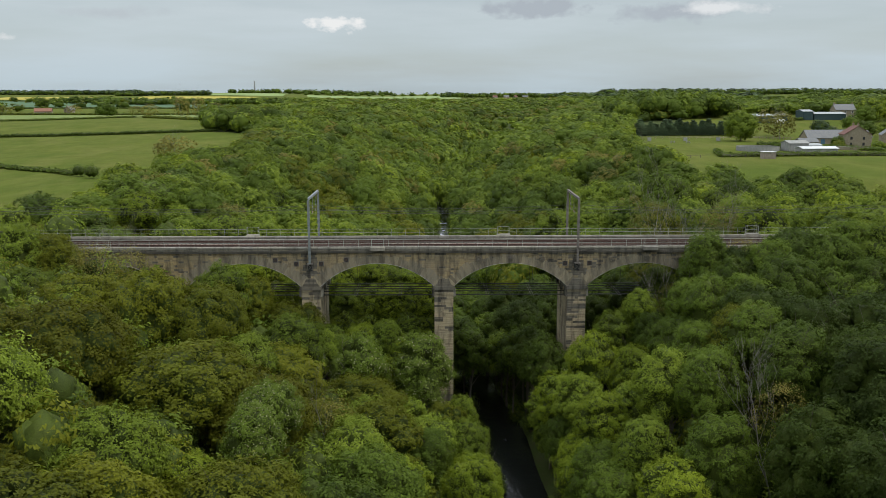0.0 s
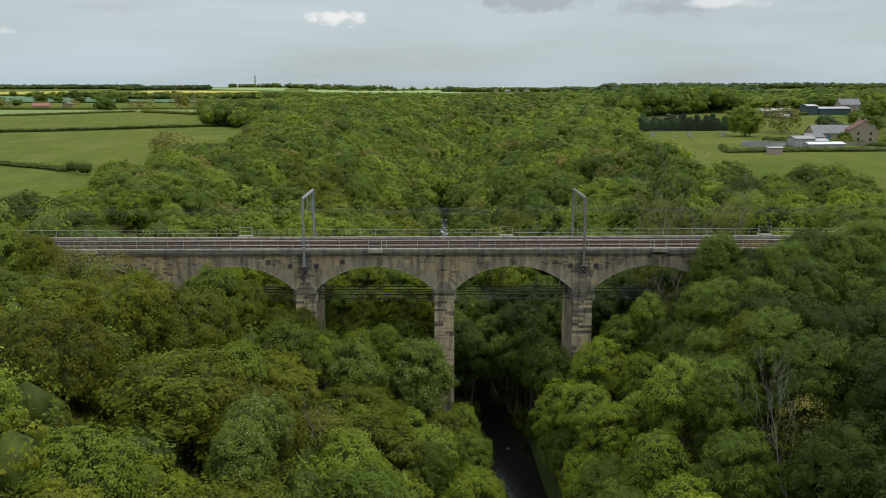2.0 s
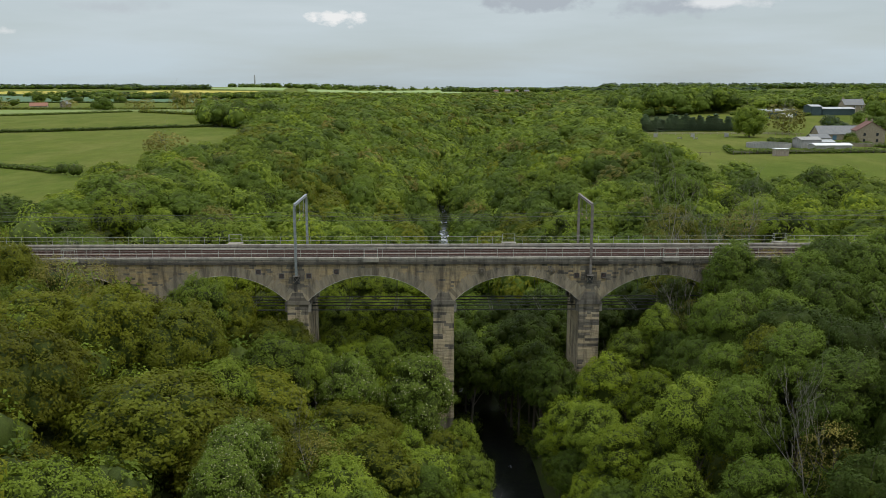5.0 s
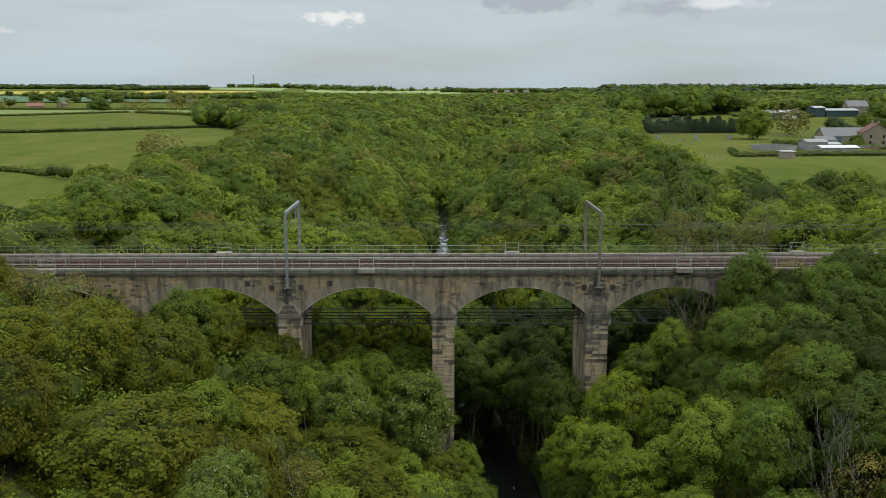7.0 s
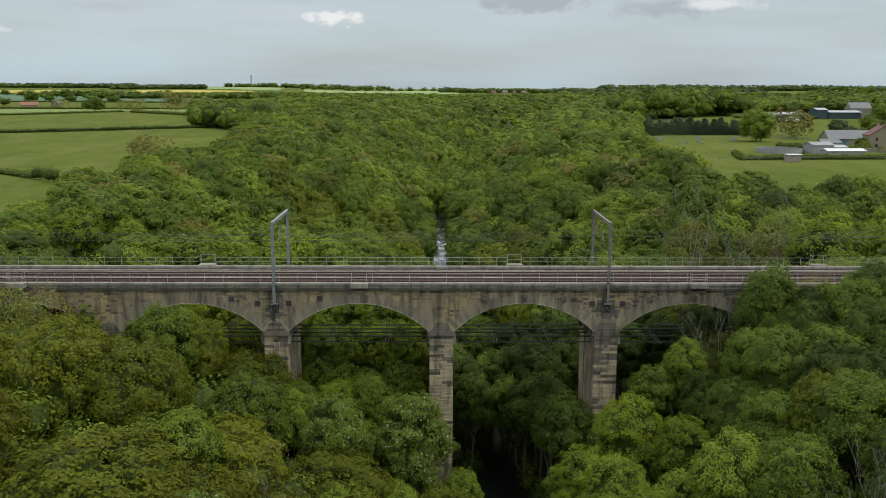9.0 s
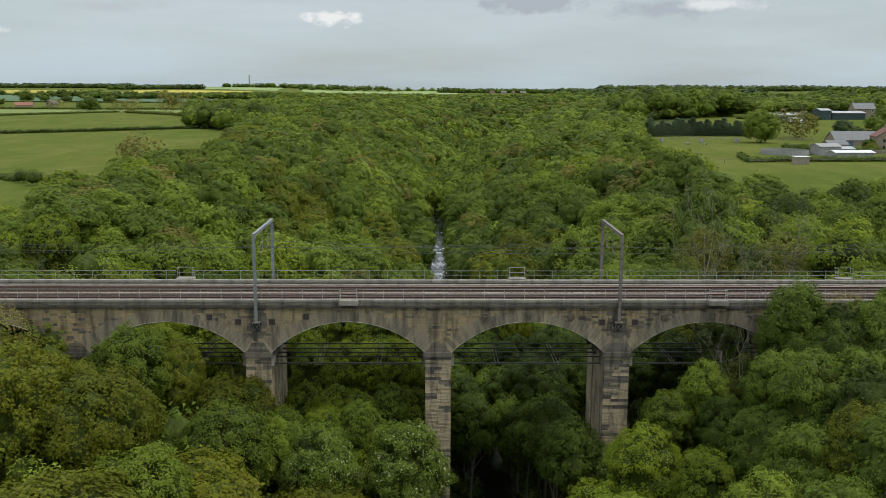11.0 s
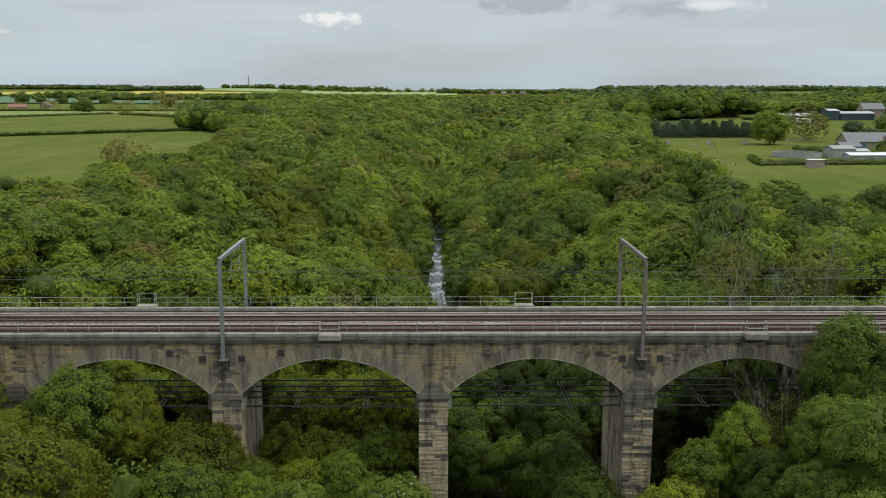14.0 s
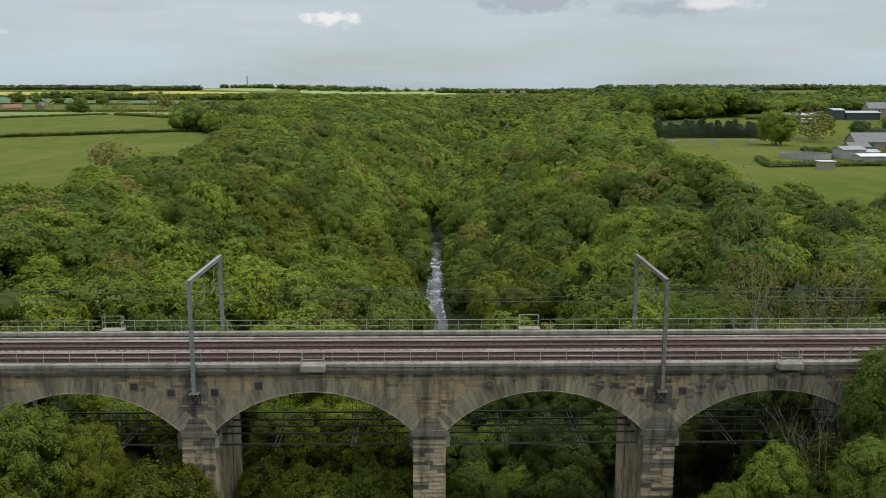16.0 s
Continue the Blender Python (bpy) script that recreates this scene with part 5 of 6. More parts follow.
def house(x, y, turn, long, wide, eave, ridge, wall_mat, roof_mat, label, windows=0, chimneys=0, category="house", door=None):
    """A gabled building along its own x, standing on the land."""
    z = float(land(x, y)) - 0.3
    h = thing("house" if category == "house" else category.replace(" ", "_"), label, category, (x, y, z), "farm buildings")
    h.rotation_euler = (0, 0, radians(turn))
    a, b = long / 2, wide / 2
    bm = bmesh.new()
    prof = [(-b, 0), (b, 0), (b, eave), (0, ridge), (-b, eave)]
    v0 = [bm.verts.new((-a, p, q)) for p, q in prof]
    v1 = [bm.verts.new((a, p, q)) for p, q in prof]
    for k in range(5):
        j = (k + 1) % 5
        bm.faces.new((v0[k], v0[j], v1[j], v1[k]))
    bm.faces.new(v0[::-1])
    bm.faces.new(v1)
    wall = part("wall", bm, wall_mat, h)
    slope = (ridge - eave) / b
    for s in (-1, 1):
        bm = bmesh.new()
        over = 0.35
        pts = [(s * 0.0, ridge + 0.05), (s * (b + over), eave - slope * over + 0.05), (s * (b + over), eave - slope * over + 0.22), (s * 0.0, ridge + 0.22)]
        w0 = [bm.verts.new((-a - 0.3, p, q)) for p, q in pts]
        w1 = [bm.verts.new((a + 0.3, p, q)) for p, q in pts]
        for k in range(4):
            j = (k + 1) % 4
            bm.faces.new((w0[k], w0[j], w1[j], w1[k]))
        bm.faces.new(w0[::-1])
        bm.faces.new(w1)
        part("roof", bm, roof_mat, h)
    for k in range(chimneys):
        cx_ = -a + 0.6 + k * (long - 1.2)
        st = part("chimney", box((cx_ - 0.45, -0.35, ridge - 0.6), (cx_ + 0.45, 0.35, ridge + 1.1), 0.03), wall_mat, h)
        part("pot", rod((cx_, 0, ridge + 1.1), (cx_, 0, ridge + 1.5), 0.14, 8), ORANGE_ROOF, st)
    rows = 2 if eave > 4.2 else 1
    for row in range(rows):
        for k in range(windows):
            wx = -a + long * (k + 0.5) / windows
            wz = 1.5 + row * 2.5
            wn = part("window", box((wx - 0.45, -b - 0.05, wz - 0.6), (wx + 0.45, -b + 0.02, wz + 0.6)), PANE, wall)
            part("window", box((wx - 0.6, -b - 0.03, wz - 0.72), (wx + 0.6, -b + 0.01, wz + 0.72)), PAINT, wall)
    if windows:
        for wy in (-b * 0.45, b * 0.45):
            for row in range(rows):
                part("window", box((-a - 0.05, wy - 0.45, 1.0 + row * 2.5), (-a + 0.02, wy + 0.45, 2.2 + row * 2.5)), PANE, wall)
    if door:
        part("door", box((-a * 0.3 - 0.9, -b - 0.06, 0), (-a * 0.3 + 0.9, -b + 0.02, 2.4)), door, wall)
    return h


house(181, 268, 78, 10, 11, 5.6, 9.2, RUBBLE, RED_ROOF, "stone house with brown tiled roof and chimneys", 2, 2)
house(199, 272, 70, 11, 9, 5.4, 8.8, RUBBLE, SLATE, "stone house with grey slate roof beyond the garden", 2, 2)
house(178, 291, 2, 20, 9, 3.0, 6.3, RUBBLE, SLATE, "long low stone barn with grey slate roof", 0, 0, "barn", BLUE)
house(198, 304, 10, 12, 8, 2.8, 5.6, RUBBLE, SLATE, "low stone barn with grey slate roof", 0, 0, "barn")
house(160, 268, 5, 8, 6, 2.2, 3.6, BOARD, SLATE, "small open-fronted shed with slate roof in the yard", 0, 0, "shed")
house(141, 233, 8, 8.2, 6.5, 3.4, 4.3, GREY_BOARD, GREY_BOARD, "grey weathered timber barn beside the hedge", 0, 0, "barn")
house(150, 239, 4, 6, 6, 2.2, 2.9, GREY_BOARD, SHEET_ROOF, "low lean-to with grey sheet roof", 0, 0, "shed")
house(146, 224, 4, 14, 6, 1.9, 2.5, GREY_BOARD, WHITE_ROOF, "low stable block with bright white sheet roof", 0, 0, "stable")
house(206, 440, 3, 22, 12, 4.2, 5.4, SHEET_WALL, SHEET_ROOF, "dark green steel farm shed with pale roof", 0, 0, "farm shed")
house(236, 458, 0, 6.5, 12, 5.4, 6.4, SHEET_WALL, SHEET_ROOF, "tall dark green steel farm shed with pale roof", 0, 0, "farm shed")
house(250, 458, 0, 20, 12, 3.8, 4.8, SHEET_WALL, SHEET_ROOF, "dark green steel farm shed with pale roof", 0, 0, "farm shed")
house(266, 470, 0, 13, 9, 5.4, 8.8, RUBBLE, SLATE, "grey stone farmhouse with slate roof among trees", 3, 2)
house(330, 450, 20, 13, 9, 5.0, 8.4, RUBBLE, ORANGE_ROOF, "stone house with tiled roof on the wooded hill", 2, 1)
house(157, 353, 0, 4.5, 3.5, 2.2, 3.2, RED_ROOF, RED_ROOF, "small brick hut beside the spruce row", 0, 0, "hut")
house(-412, 836, 15, 17, 8, 3.2, 6.2, RUBBLE, ORANGE_ROOF, "low farm building with faded orange pantile roof", 0, 0, "barn")
house(-395, 862, 80, 9, 8, 4.6, 7.8, RUBBLE, SLATE, "grey gabled farmhouse among twiggy trees", 2, 1)
house(-470, 815, 8, 24, 12, 3.4, 4.8, SHEET_WALL, SHEET_ROOF, "long farm shed with pale blue-grey roof", 0, 0, "farm shed")
house(-610, 1560, 5, 18, 9, 5, 8, PAINT, SLATE, "white farmhouse with slate roof among trees", 2, 1)
for x, y, t in ((190, 2300, 10), (215, 2310, 60), (240, 2290, -20), (160, 2310, 30)):
    house(x, y, t, 14, 8, 5, 8.5, RUBBLE, RED_ROOF if t > 20 else SLATE, "small village house among distant trees", 1, 1)

# the small board shed on the field side of the hedge
sx, sy = 116.0, 193.5
sz = float(land(sx, sy)) - 0.1
shed = thing("shed", "small pale board field shelter with flat white roof", "shed", (sx, sy, sz), "farm buildings")
part("wall", box((-2.2, -1.5, 0), (2.2, 1.5, 2.45), 0.02), BOARD, shed)
for k in range(12):
    part("board", box((-2.2 + k * 0.367 + 0.01, -1.54, 0.02), (-2.2 + (k + 1) * 0.367 - 0.01, -1.5, 2.42)), BOARD, shed)
part("roof", box((-2.45, -1.8, 2.45), (2.45, 1.75, 2.62), 0.02), WHITE_ROOF, shed)

# round grey exercise pen
px_, py_ = 127.5, 236.0
pen = thing("exercise_pen", "round pen walled with upright grey boards", "pen", (px_, py_, float(land(px_, py_)) - 0.1))
for k in range(44):
    o = 2 * math.pi * k / 44
    bm = box((-0.58, -0.04, 0), (0.58, 0.04, 1.75 + 0.03 * (k % 3)))
    part("panel", bm, GREY_BOARD, pen).matrix_basis = Matrix.Translation((8.2 * math.cos(o), 8.2 * math.sin(o), 0)) @ Matrix.Rotation(o + math.pi / 2, 4, "Z")


def post_fence(points, label, gap=2.6, tall=1.25, rails=2, mat=None):
    mat = mat or FENCE_WOOD
    f = thing("post_and_rail_fence", label, "fence", (points[0][0], points[0][1], float(land(*points[0]))), "paddock fences")
    o = Vector(f.location)
    for (ax, ay), (bx_, by) in zip(points, points[1:]):
        n = max(1, int(math.hypot(bx_ - ax, by - ay) / gap))
        pts = [Vector((ax + (bx_ - ax) * k / n, ay + (by - ay) * k / n, 0)) for k in range(n + 1)]
        for p in pts:
            p.z = float(land(p.x, p.y))
        for p in pts[:-1]:
            q = p - o
            part("post", box((q.x - 0.08, q.y - 0.08, q.z - 0.2), (q.x + 0.08, q.y + 0.08, q.z + tall)), mat, f)
        for p, q in zip(pts, pts[1:]):
            for h in range(rails):
                zh = Vector((0, 0, tall - 0.12 - h * 0.45))
                part("rail", rod(p - o + zh, q - o + zh, 0.05, 4), mat, f)


post_fence(((102, 199.5), (170, 206)), "dark post-and-rail fence before the clipped hedge", 2.8, 1.3)
post_fence(((66, 199), (98, 201.5)), "thin weathered paddock fence across the grass", 3.4, 1.1, 1)
post_fence(((96, 330), (150, 328)), "pale post-and-rail fence along the paddock", 3.2, 1.2, 2, BOARD)
post_fence(((150, 330), (176, 322)), "pale close-set fence along the paddock", 1.6, 1.3, 2, BOARD)
for x, y in ((101.5, 309), (118.2, 307), (133.7, 306.3)):
    g = thing("tree_guard", "grey square tree guard standing in the paddock", "tree guard", (x, y, float(land(x, y)) - 0.05), "tree guards in the paddock")
    for dx, dy in ((-0.7, -0.7), (0.7, -0.7), (0.7, 0.7), (-0.7, 0.7)):
        part("post", box((dx - 0.06, dy - 0.06, 0), (dx + 0.06, dy + 0.06, 2.0)), GREY_BOARD, g)
    for k in range(4):
        o = Matrix.Rotation(k * math.pi / 2, 4, "Z")
        part("panel", box((-0.64, -0.72, 0.15), (0.64, -0.68, 1.85)), GREY_BOARD, g).matrix_basis = o
for x, y in ((109, 295), (115, 291)):
    b = thing("picnic_table", "weathered wooden picnic table on the grass", "table", (x, y, float(land(x, y))))
    part("tabletop", box((-0.9, -0.35, 0.70), (0.9, 0.35, 0.76)), GREY_BOARD, b)
    for s in (-1, 1):
        part("bench", box((-0.9, s * 0.75 - 0.12, 0.42), (0.9, s * 0.75 + 0.12, 0.46)), GREY_BOARD, b)
        part("leg_frame", box((s * 0.7 - 0.04, -0.8, 0), (s * 0.7 + 0.04, 0.8, 0.70)), GREY_BOARD, b)
# garden wall with stepped piers
gw = thing("garden_wall", "low rubble garden wall with flat coping", "garden wall", (160, 246, float(land(160, 246)) - 0.3))
part("wall", box((0, -0.3, 0), (18, 0.3, 1.5)), RUBBLE, gw)
part("coping", box((-0.1, -0.38, 1.5), (18.1, 0.38, 1.62), 0.02), COPE_STONE, gw)
gw.rotation_euler = (0, 0, radians(-38))
# white lorry before the shed
lx, ly = 208.0, 428.0
lorry = thing("lorry", "white box lorry parked by the farm shed", "lorry", (lx, ly, float(land(lx, ly))))
part("box_body", box((-3.4, -1.2, 0.9), (2.2, 1.2, 3.5), 0.05), PAINT, lorry)
part("cab", box((2.3, -1.15, 0.6), (4.0, 1.15, 2.9), 0.15), PAINT, lorry)
for wx in (-2.4, -1.2, 3.0):
    for s in (-1, 1):
        part("wheel", rod((wx, s * 1.1, 0.45), (wx, s * 0.8, 0.45), 0.45, 12), DARK_STEEL, lorry)

# far chimney on the skyline
fx, fy = -900.0, 4450.0
ch = thing("industrial_chimney", "slender pale chimney on the far skyline", "chimney", (fx, fy, float(land(fx, fy))))
bm = bmesh.new()
bmesh.ops.create_cone(bm, cap_ends=True, segments=12, radius1=5.0, radius2=3.2, depth=60)
bmesh.ops.translate(bm, verts=bm.verts, vec=(0, 0, 30))
part("shaft", bm, SHEET_ROOF, ch)
part("hall", box((-40, -20, 0), (-8, 20, 16)), SHEET_ROOF, ch)

# ---------------------------------------------------------------- parapets, deck and track


def vthing(name, label, category, at=(0, 0, 0), group="", kind=""):
    return thing(name, label, category, at, group, kind)


X0, X1 = -90.0, 60.0
near_string = None
for lo, hi, lo2, hi2 in ((-0.22, 0.5, -0.09, 0.4), (DEPTH - 0.5, DEPTH + 0.22, DEPTH - 0.4, DEPTH + 0.09)):
    inset = 0.05 if lo < 0 else 0.0
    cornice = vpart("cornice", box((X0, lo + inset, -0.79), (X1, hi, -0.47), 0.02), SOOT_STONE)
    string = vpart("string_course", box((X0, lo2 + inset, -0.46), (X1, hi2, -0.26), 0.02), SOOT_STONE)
    near_string = near_string or (cornice, string)
# coping stones end to end on both parapets
coping_y = ((-0.12, 0.46), (DEPTH - 0.46, DEPTH + 0.12))
cope = vpart("parapet", box((X0, -0.02, -0.27), (X1, 0.40, -0.20)), COPE_STONE)
cope_far = vpart("parapet", box((X0, DEPTH - 0.40, -0.27), (X1, DEPTH + 0.02, -0.20)), COPE_STONE)
cope_mesh = []
for s in range(3):
    bm = box((-0.75, -0.29, -0.14), (0.75, 0.29, 0.14), 0.025)
    for v in bm.verts:
        v.co += Vector((0, random.uniform(-0.008, 0.008), random.uniform(-0.01, 0.01)))
    me = bpy.data.meshes.new("coping_stone")
    bmesh.ops.recalc_face_normals(bm, faces=bm.faces)
    bm.to_mesh(me)
    bm.free()
    me.materials.append(COPE_STONE)
    cope_mesh.append(me)

# ballast bed
prof_y = ((0.42, -0.44), (1.0, -0.46), (2.15, -0.42), (4.3, -0.42), (4.9, -0.44), (5.55, -0.42), (7.7, -0.42), (8.6, -0.44), (9.33, -0.36))
bx = np.linspace(-400, 400, 401)
bv = np.array([(x, y, z + 0.02 * math.sin(x * 3.1 + y * 7)) for x in bx for y, z in prof_y])
n = len(prof_y)
bf = np.array([(a * n + b, (a + 1) * n + b, (a + 1) * n + b + 1, a * n + b + 1) for a in range(400) for b in range(n - 1)])
stain = [1 if b in (2, 5) else 0 for a in range(400) for b in range(n - 1)]
bed = new("ballast_bed", quads("ballast_bed", bv, bf, [BALLAST, RUSTY_BALLAST], stain, True))
tagged(bed, "pinkish grey stone ballast along the viaduct deck", "ballast", kind="structure")
vpart("deck", box((X0, 0.38, -0.80), (X1, DEPTH - 0.38, -0.55)), JOINT)


def rail_mesh():
    """A flat-bottomed rail along x, 800 m, with foot, web and head."""
    outline = [(-0.07, 0), (0.07, 0), (0.07, 0.02), (0.015, 0.035), (0.015, 0.11), (0.036, 0.12), (0.036, 0.16), (-0.036, 0.16), (-0.036, 0.12), (-0.015, 0.11), (-0.015, 0.035), (-0.07, 0.02)]
    bm = bmesh.new()
    a = [bm.verts.new((-400, y, z)) for y, z in outline]
    b = [bm.verts.new((400, y, z)) for y, z in outline]
    for q in range(len(outline)):
        p = (q + 1) % len(outline)
        bm.faces.new((a[q], a[p], b[p], b[q]))
    bm.faces.new(a)
    bm.faces.new(b[::-1])
    me = bpy.data.meshes.new("rail")
    bmesh.ops.recalc_face_normals(bm, faces=bm.faces)
    bm.to_mesh(me)
    bm.free()
    me.materials.append(RAIL)
    return me


RAIL_MESH = rail_mesh()
bm = box((-0.13, -1.25, -0.08), (0.13, 1.25, 0.06), 0.02)
sleeper_mesh = bpy.data.meshes.new("sleeper")
bm.to_mesh(sleeper_mesh)
bm.free()
sleeper_mesh.materials.append(SLEEPER)
for ty in (3.2, 6.6):
    track = thing("railway_track", "rust-brown railway track on sleepers in grey ballast", "railway track", (0, ty, -0.42), "tracks over the viaduct")
    for off in (-0.72, 0.72):
        part("rail", RAIL_MESH, None, track).matrix_basis = Matrix.Translation((0, off, 0.06))
    for k in range(-72, 73):
        ob = new("sleeper", sleeper_mesh)
        ob.parent = track
        ob.matrix_basis = Matrix.Translation((k * 0.66, random.uniform(-0.02, 0.02), -0.045 + random.uniform(-0.012, 0.012)))

# cable trough and walkway slabs along the far cess
trough = thing("cable_trough", "grey concrete cable trough along the far track", "cable trough", (0, 8.95, -0.40))
part("channel", box((-90, -0.2, -0.05), (60, 0.2, 0.05), 0.02), COPE_STONE, trough)
bm = box((-0.49, -0.21, 0.05), (0.49, 0.21, 0.095), 0.012)
lid_mesh = bpy.data.meshes.new("lid")
bm.to_mesh(lid_mesh)
bm.free()
lid_mesh.materials.append(COPE_STONE)
for k in range(-62, 46):
    ob = new("lid", lid_mesh)
    ob.parent = trough
    ob.matrix_basis = Matrix.Translation((k, random.uniform(-0.01, 0.01), 0))

# handrails
POST = rod((0, 0, 0), (0, 0, 1.05), 0.028)
post_mesh = bpy.data.meshes.new("post")
POST.to_mesh(post_mesh)
POST.free()
post_mesh.materials.append(RAIL_PAINT)
REFUGE_NEAR, REFUGE_FAR = (-46.7, -9.1, 28.5), (-65.8, -28.3, 9.0, 46.2)
TOP = 0.08


def refuge(x, out, near):
    """A stone ledge outside the parapet with its own railed bay."""
    y_edge = -0.12 if near else DEPTH + 0.12
    label = "stone refuge ledge with steel handrail built out from the parapet"
    r = thing("refuge", label, "refuge", (x, y_edge, TOP), "refuges along the parapets")
    lo, hi = sorted((0.34 * -out, 0.72 * out))
    part("ledge", box((-0.98, lo, -0.46 if near else -0.25), (0.98, hi, 0.06 if near else 0.14), 0.03), COPE_STONE, r)
    base = 0.06 if near else 0.14
    for px in (-0.84, 0.84):
        part("post", rod((px, 0.6 * out, base), (px, 0.6 * out, base + 1.1), 0.03), RAIL_PAINT, r)
        part("post", rod((px, -0.05 * out, base), (px, -0.05 * out, base + 1.1), 0.03), RAIL_PAINT, r)
    for h in (0.5, 1.08):
        part("rail", rod((-0.84, 0.6 * out, base + h), (0.84, 0.6 * out, base + h), 0.026), RAIL_PAINT, r)
        for px in (-0.84, 0.84):
            part("rail", rod((px, 0.6 * out, base + h), (px, -0.05 * out, base + h), 0.026), RAIL_PAINT, r)


for near, places, y in ((True, REFUGE_NEAR, 0.16), (False, REFUGE_FAR, DEPTH - 0.16)):
    out = -1 if near else 1
    for x in places:
        refuge(x, out, near)
    fence = thing("handrail", "two-bar steel handrail on posts along the %s parapet" % ("upstream" if not near else "downstream"), "handrail", (0, y, TOP), "handrails of the viaduct")
    x = -88.0
    while x < 58:
        if all(abs(x - p) > 0.9 for p in places):
            ob = new("post", post_mesh)
            ob.parent = fence
            ob.matrix_basis = Matrix.Translation((x, 0, 0)) @ Matrix.Rotation(random.uniform(-0.012, 0.012), 4, "Y")
        x += 2.06
    ends = [-88.0] + [e for p in sorted(places) for e in (p - 0.98, p + 0.98)] + [58.0]
    for a, b in zip(ends[::2], ends[1::2]):
        for h in (0.52, 1.02):
            part("rail", rod((a, 0, h), (b, 0, h), 0.024), RAIL_PAINT, fence)

# ---------------------------------------------------------------- pattress plates and ties


def square_plate(x, z):
    p = thing("pattress_plate", "rusty square cross-braced tie plate set in the spandrel", "tie plate", (x, -0.06, z), "tie plates on the spandrels")
    # flat dark panel behind the cross braces
    part("recess", box((-0.33, 0.0, -0.33), (0.33, 0.04, 0.33)), DARK_STEEL, p)
    for a, b in (((-0.28, -0.28), (0.28, 0.28)), ((-0.28, 0.28), (0.28, -0.28))):
        part("brace", rod((a[0], -0.03, a[1]), (b[0], -0.03, b[1]), 0.035, 4), RAIL, p)
    for lo, hi in (((-0.36, -0.05, -0.36), (0.36, 0.0, -0.29)), ((-0.36, -0.05, 0.29), (0.36, 0.0, 0.36)), ((-0.36, -0.05, -0.29), (-0.29, 0.0, 0.29)), ((0.29, -0.05, -0.29), (0.36, 0.0, 0.29))):
        part("frame_bar", box(lo, hi), RUST_STEEL, p)


def round_plate(x, z):
    p = thing("round_tie_plate", "dark round spoked tie plate bolted to the spandrel", "tie plate", (x, -0.16, z), "tie plates on the spandrels")
    bm = bmesh.new()
    a = [(math.cos(o), math.sin(o)) for o in np.linspace(0, 2 * math.pi, 18, endpoint=False)]
    for q in range(18):
        c, d = a[q], a[(q + 1) % 18]
        v = [bm.verts.new((e[0] * r, y, e[1] * r)) for e, r, y in ((c, 0.42, 0), (d, 0.42, 0), (d, 0.33, -0.03), (c, 0.33, -0.03))]
        bm.faces.new(v)
        v2 = [bm.verts.new((e[0] * r, y, e[1] * r)) for e, r, y in ((c, 0.42, 0.12), (d, 0.42, 0.12), (d, 0.42, 0.0), (c, 0.42, 0.0))]
        bm.faces.new(v2)
    part("rim", bm, PLATE_IRON, p)
    for o in np.linspace(0, math.pi, 4, endpoint=False):
        part("spoke", rod((-0.36 * math.cos(o), -0.01, -0.36 * math.sin(o)), (0.36 * math.cos(o), -0.01, 0.36 * math.sin(o)), 0.035, 4), PLATE_IRON, p)
    part("nut", rod((0, 0.05, 0), (0, -0.08, 0), 0.09, 6), RUST_STEEL, p)


for x, z in ((-16.95, -2.25), (-20.4, -2.25), (-13.5, -1.72), (-23.3, -1.75), (16.8, -2.28), (20.2, -2.28)):
    square_plate(x, z)
for x, z in ((4.8, -1.68), (9.2, -1.45), (13.6, -1.70), (23.3, -1.75), (28.1, -1.62), (32.6, -1.72)):
    round_plate(x, z)

# tie beams beneath the arches, on cross pairs with hangers
TIE_Z = -6.78
for a, b in zip(PIERS, PIERS[1:]):
    mid = (a + b) / 2
    grid = thing("tie_frame", "dark steel tie beams strung between the piers beneath the arch", "tie frame", (mid, DECK_MID, TIE_Z), "tie frames beneath the arches")
    half = HALF + 0.0
    for y in (0.4, 2.7, 4.3, 5.8, 7.6):
        bm = bmesh.new()
        add_box(bm, (-half, y - DECK_MID - 0.05, 0.045), (half, y - DECK_MID + 0.05, 0.062))
        add_box(bm, (-half, y - DECK_MID - 0.01, -0.045), (half, y - DECK_MID + 0.01, 0.045))
        add_box(bm, (-half, y - DECK_MID - 0.05, -0.062), (half, y - DECK_MID + 0.05, -0.045))
        part("beam", bm, DARK_STEEL, grid)
    for x in (-3.1, 3.1):
        for off in (-0.16, 0.16):
            part("cross_beam", rod((x + off, -4.7, -0.1), (x + off, 3.2, -0.1), 0.05, 5), RUST_STEEL, grid)
        for y in (0.4, 4.3, 7.6):
            up = ARCH_Z + math.sqrt(RADIUS ** 2 - x * x) - TIE_Z
            part("hanger", rod((x, y - DECK_MID, 0), (x, y - DECK_MID, up), 0.018, 5), DARK_STEEL, grid)

# ---------------------------------------------------------------- overhead line portals
WIRES = {3.2: (4.15, 5.05), 6.6: (4.15, 5.05)}


def h_post(bm, x, y, z0, z1, w=0.15):
    """A rolled H section standing up."""
    add_box(bm, (x - w, y - w, z0), (x + w, y - w + 0.03, z1))
    add_box(bm, (x - w, y + w - 0.03, z0), (x + w, y + w, z1))
    add_box(bm, (x - 0.02, y - w + 0.03, z0), (x + 0.02, y + w - 0.03, z1))
    return bm


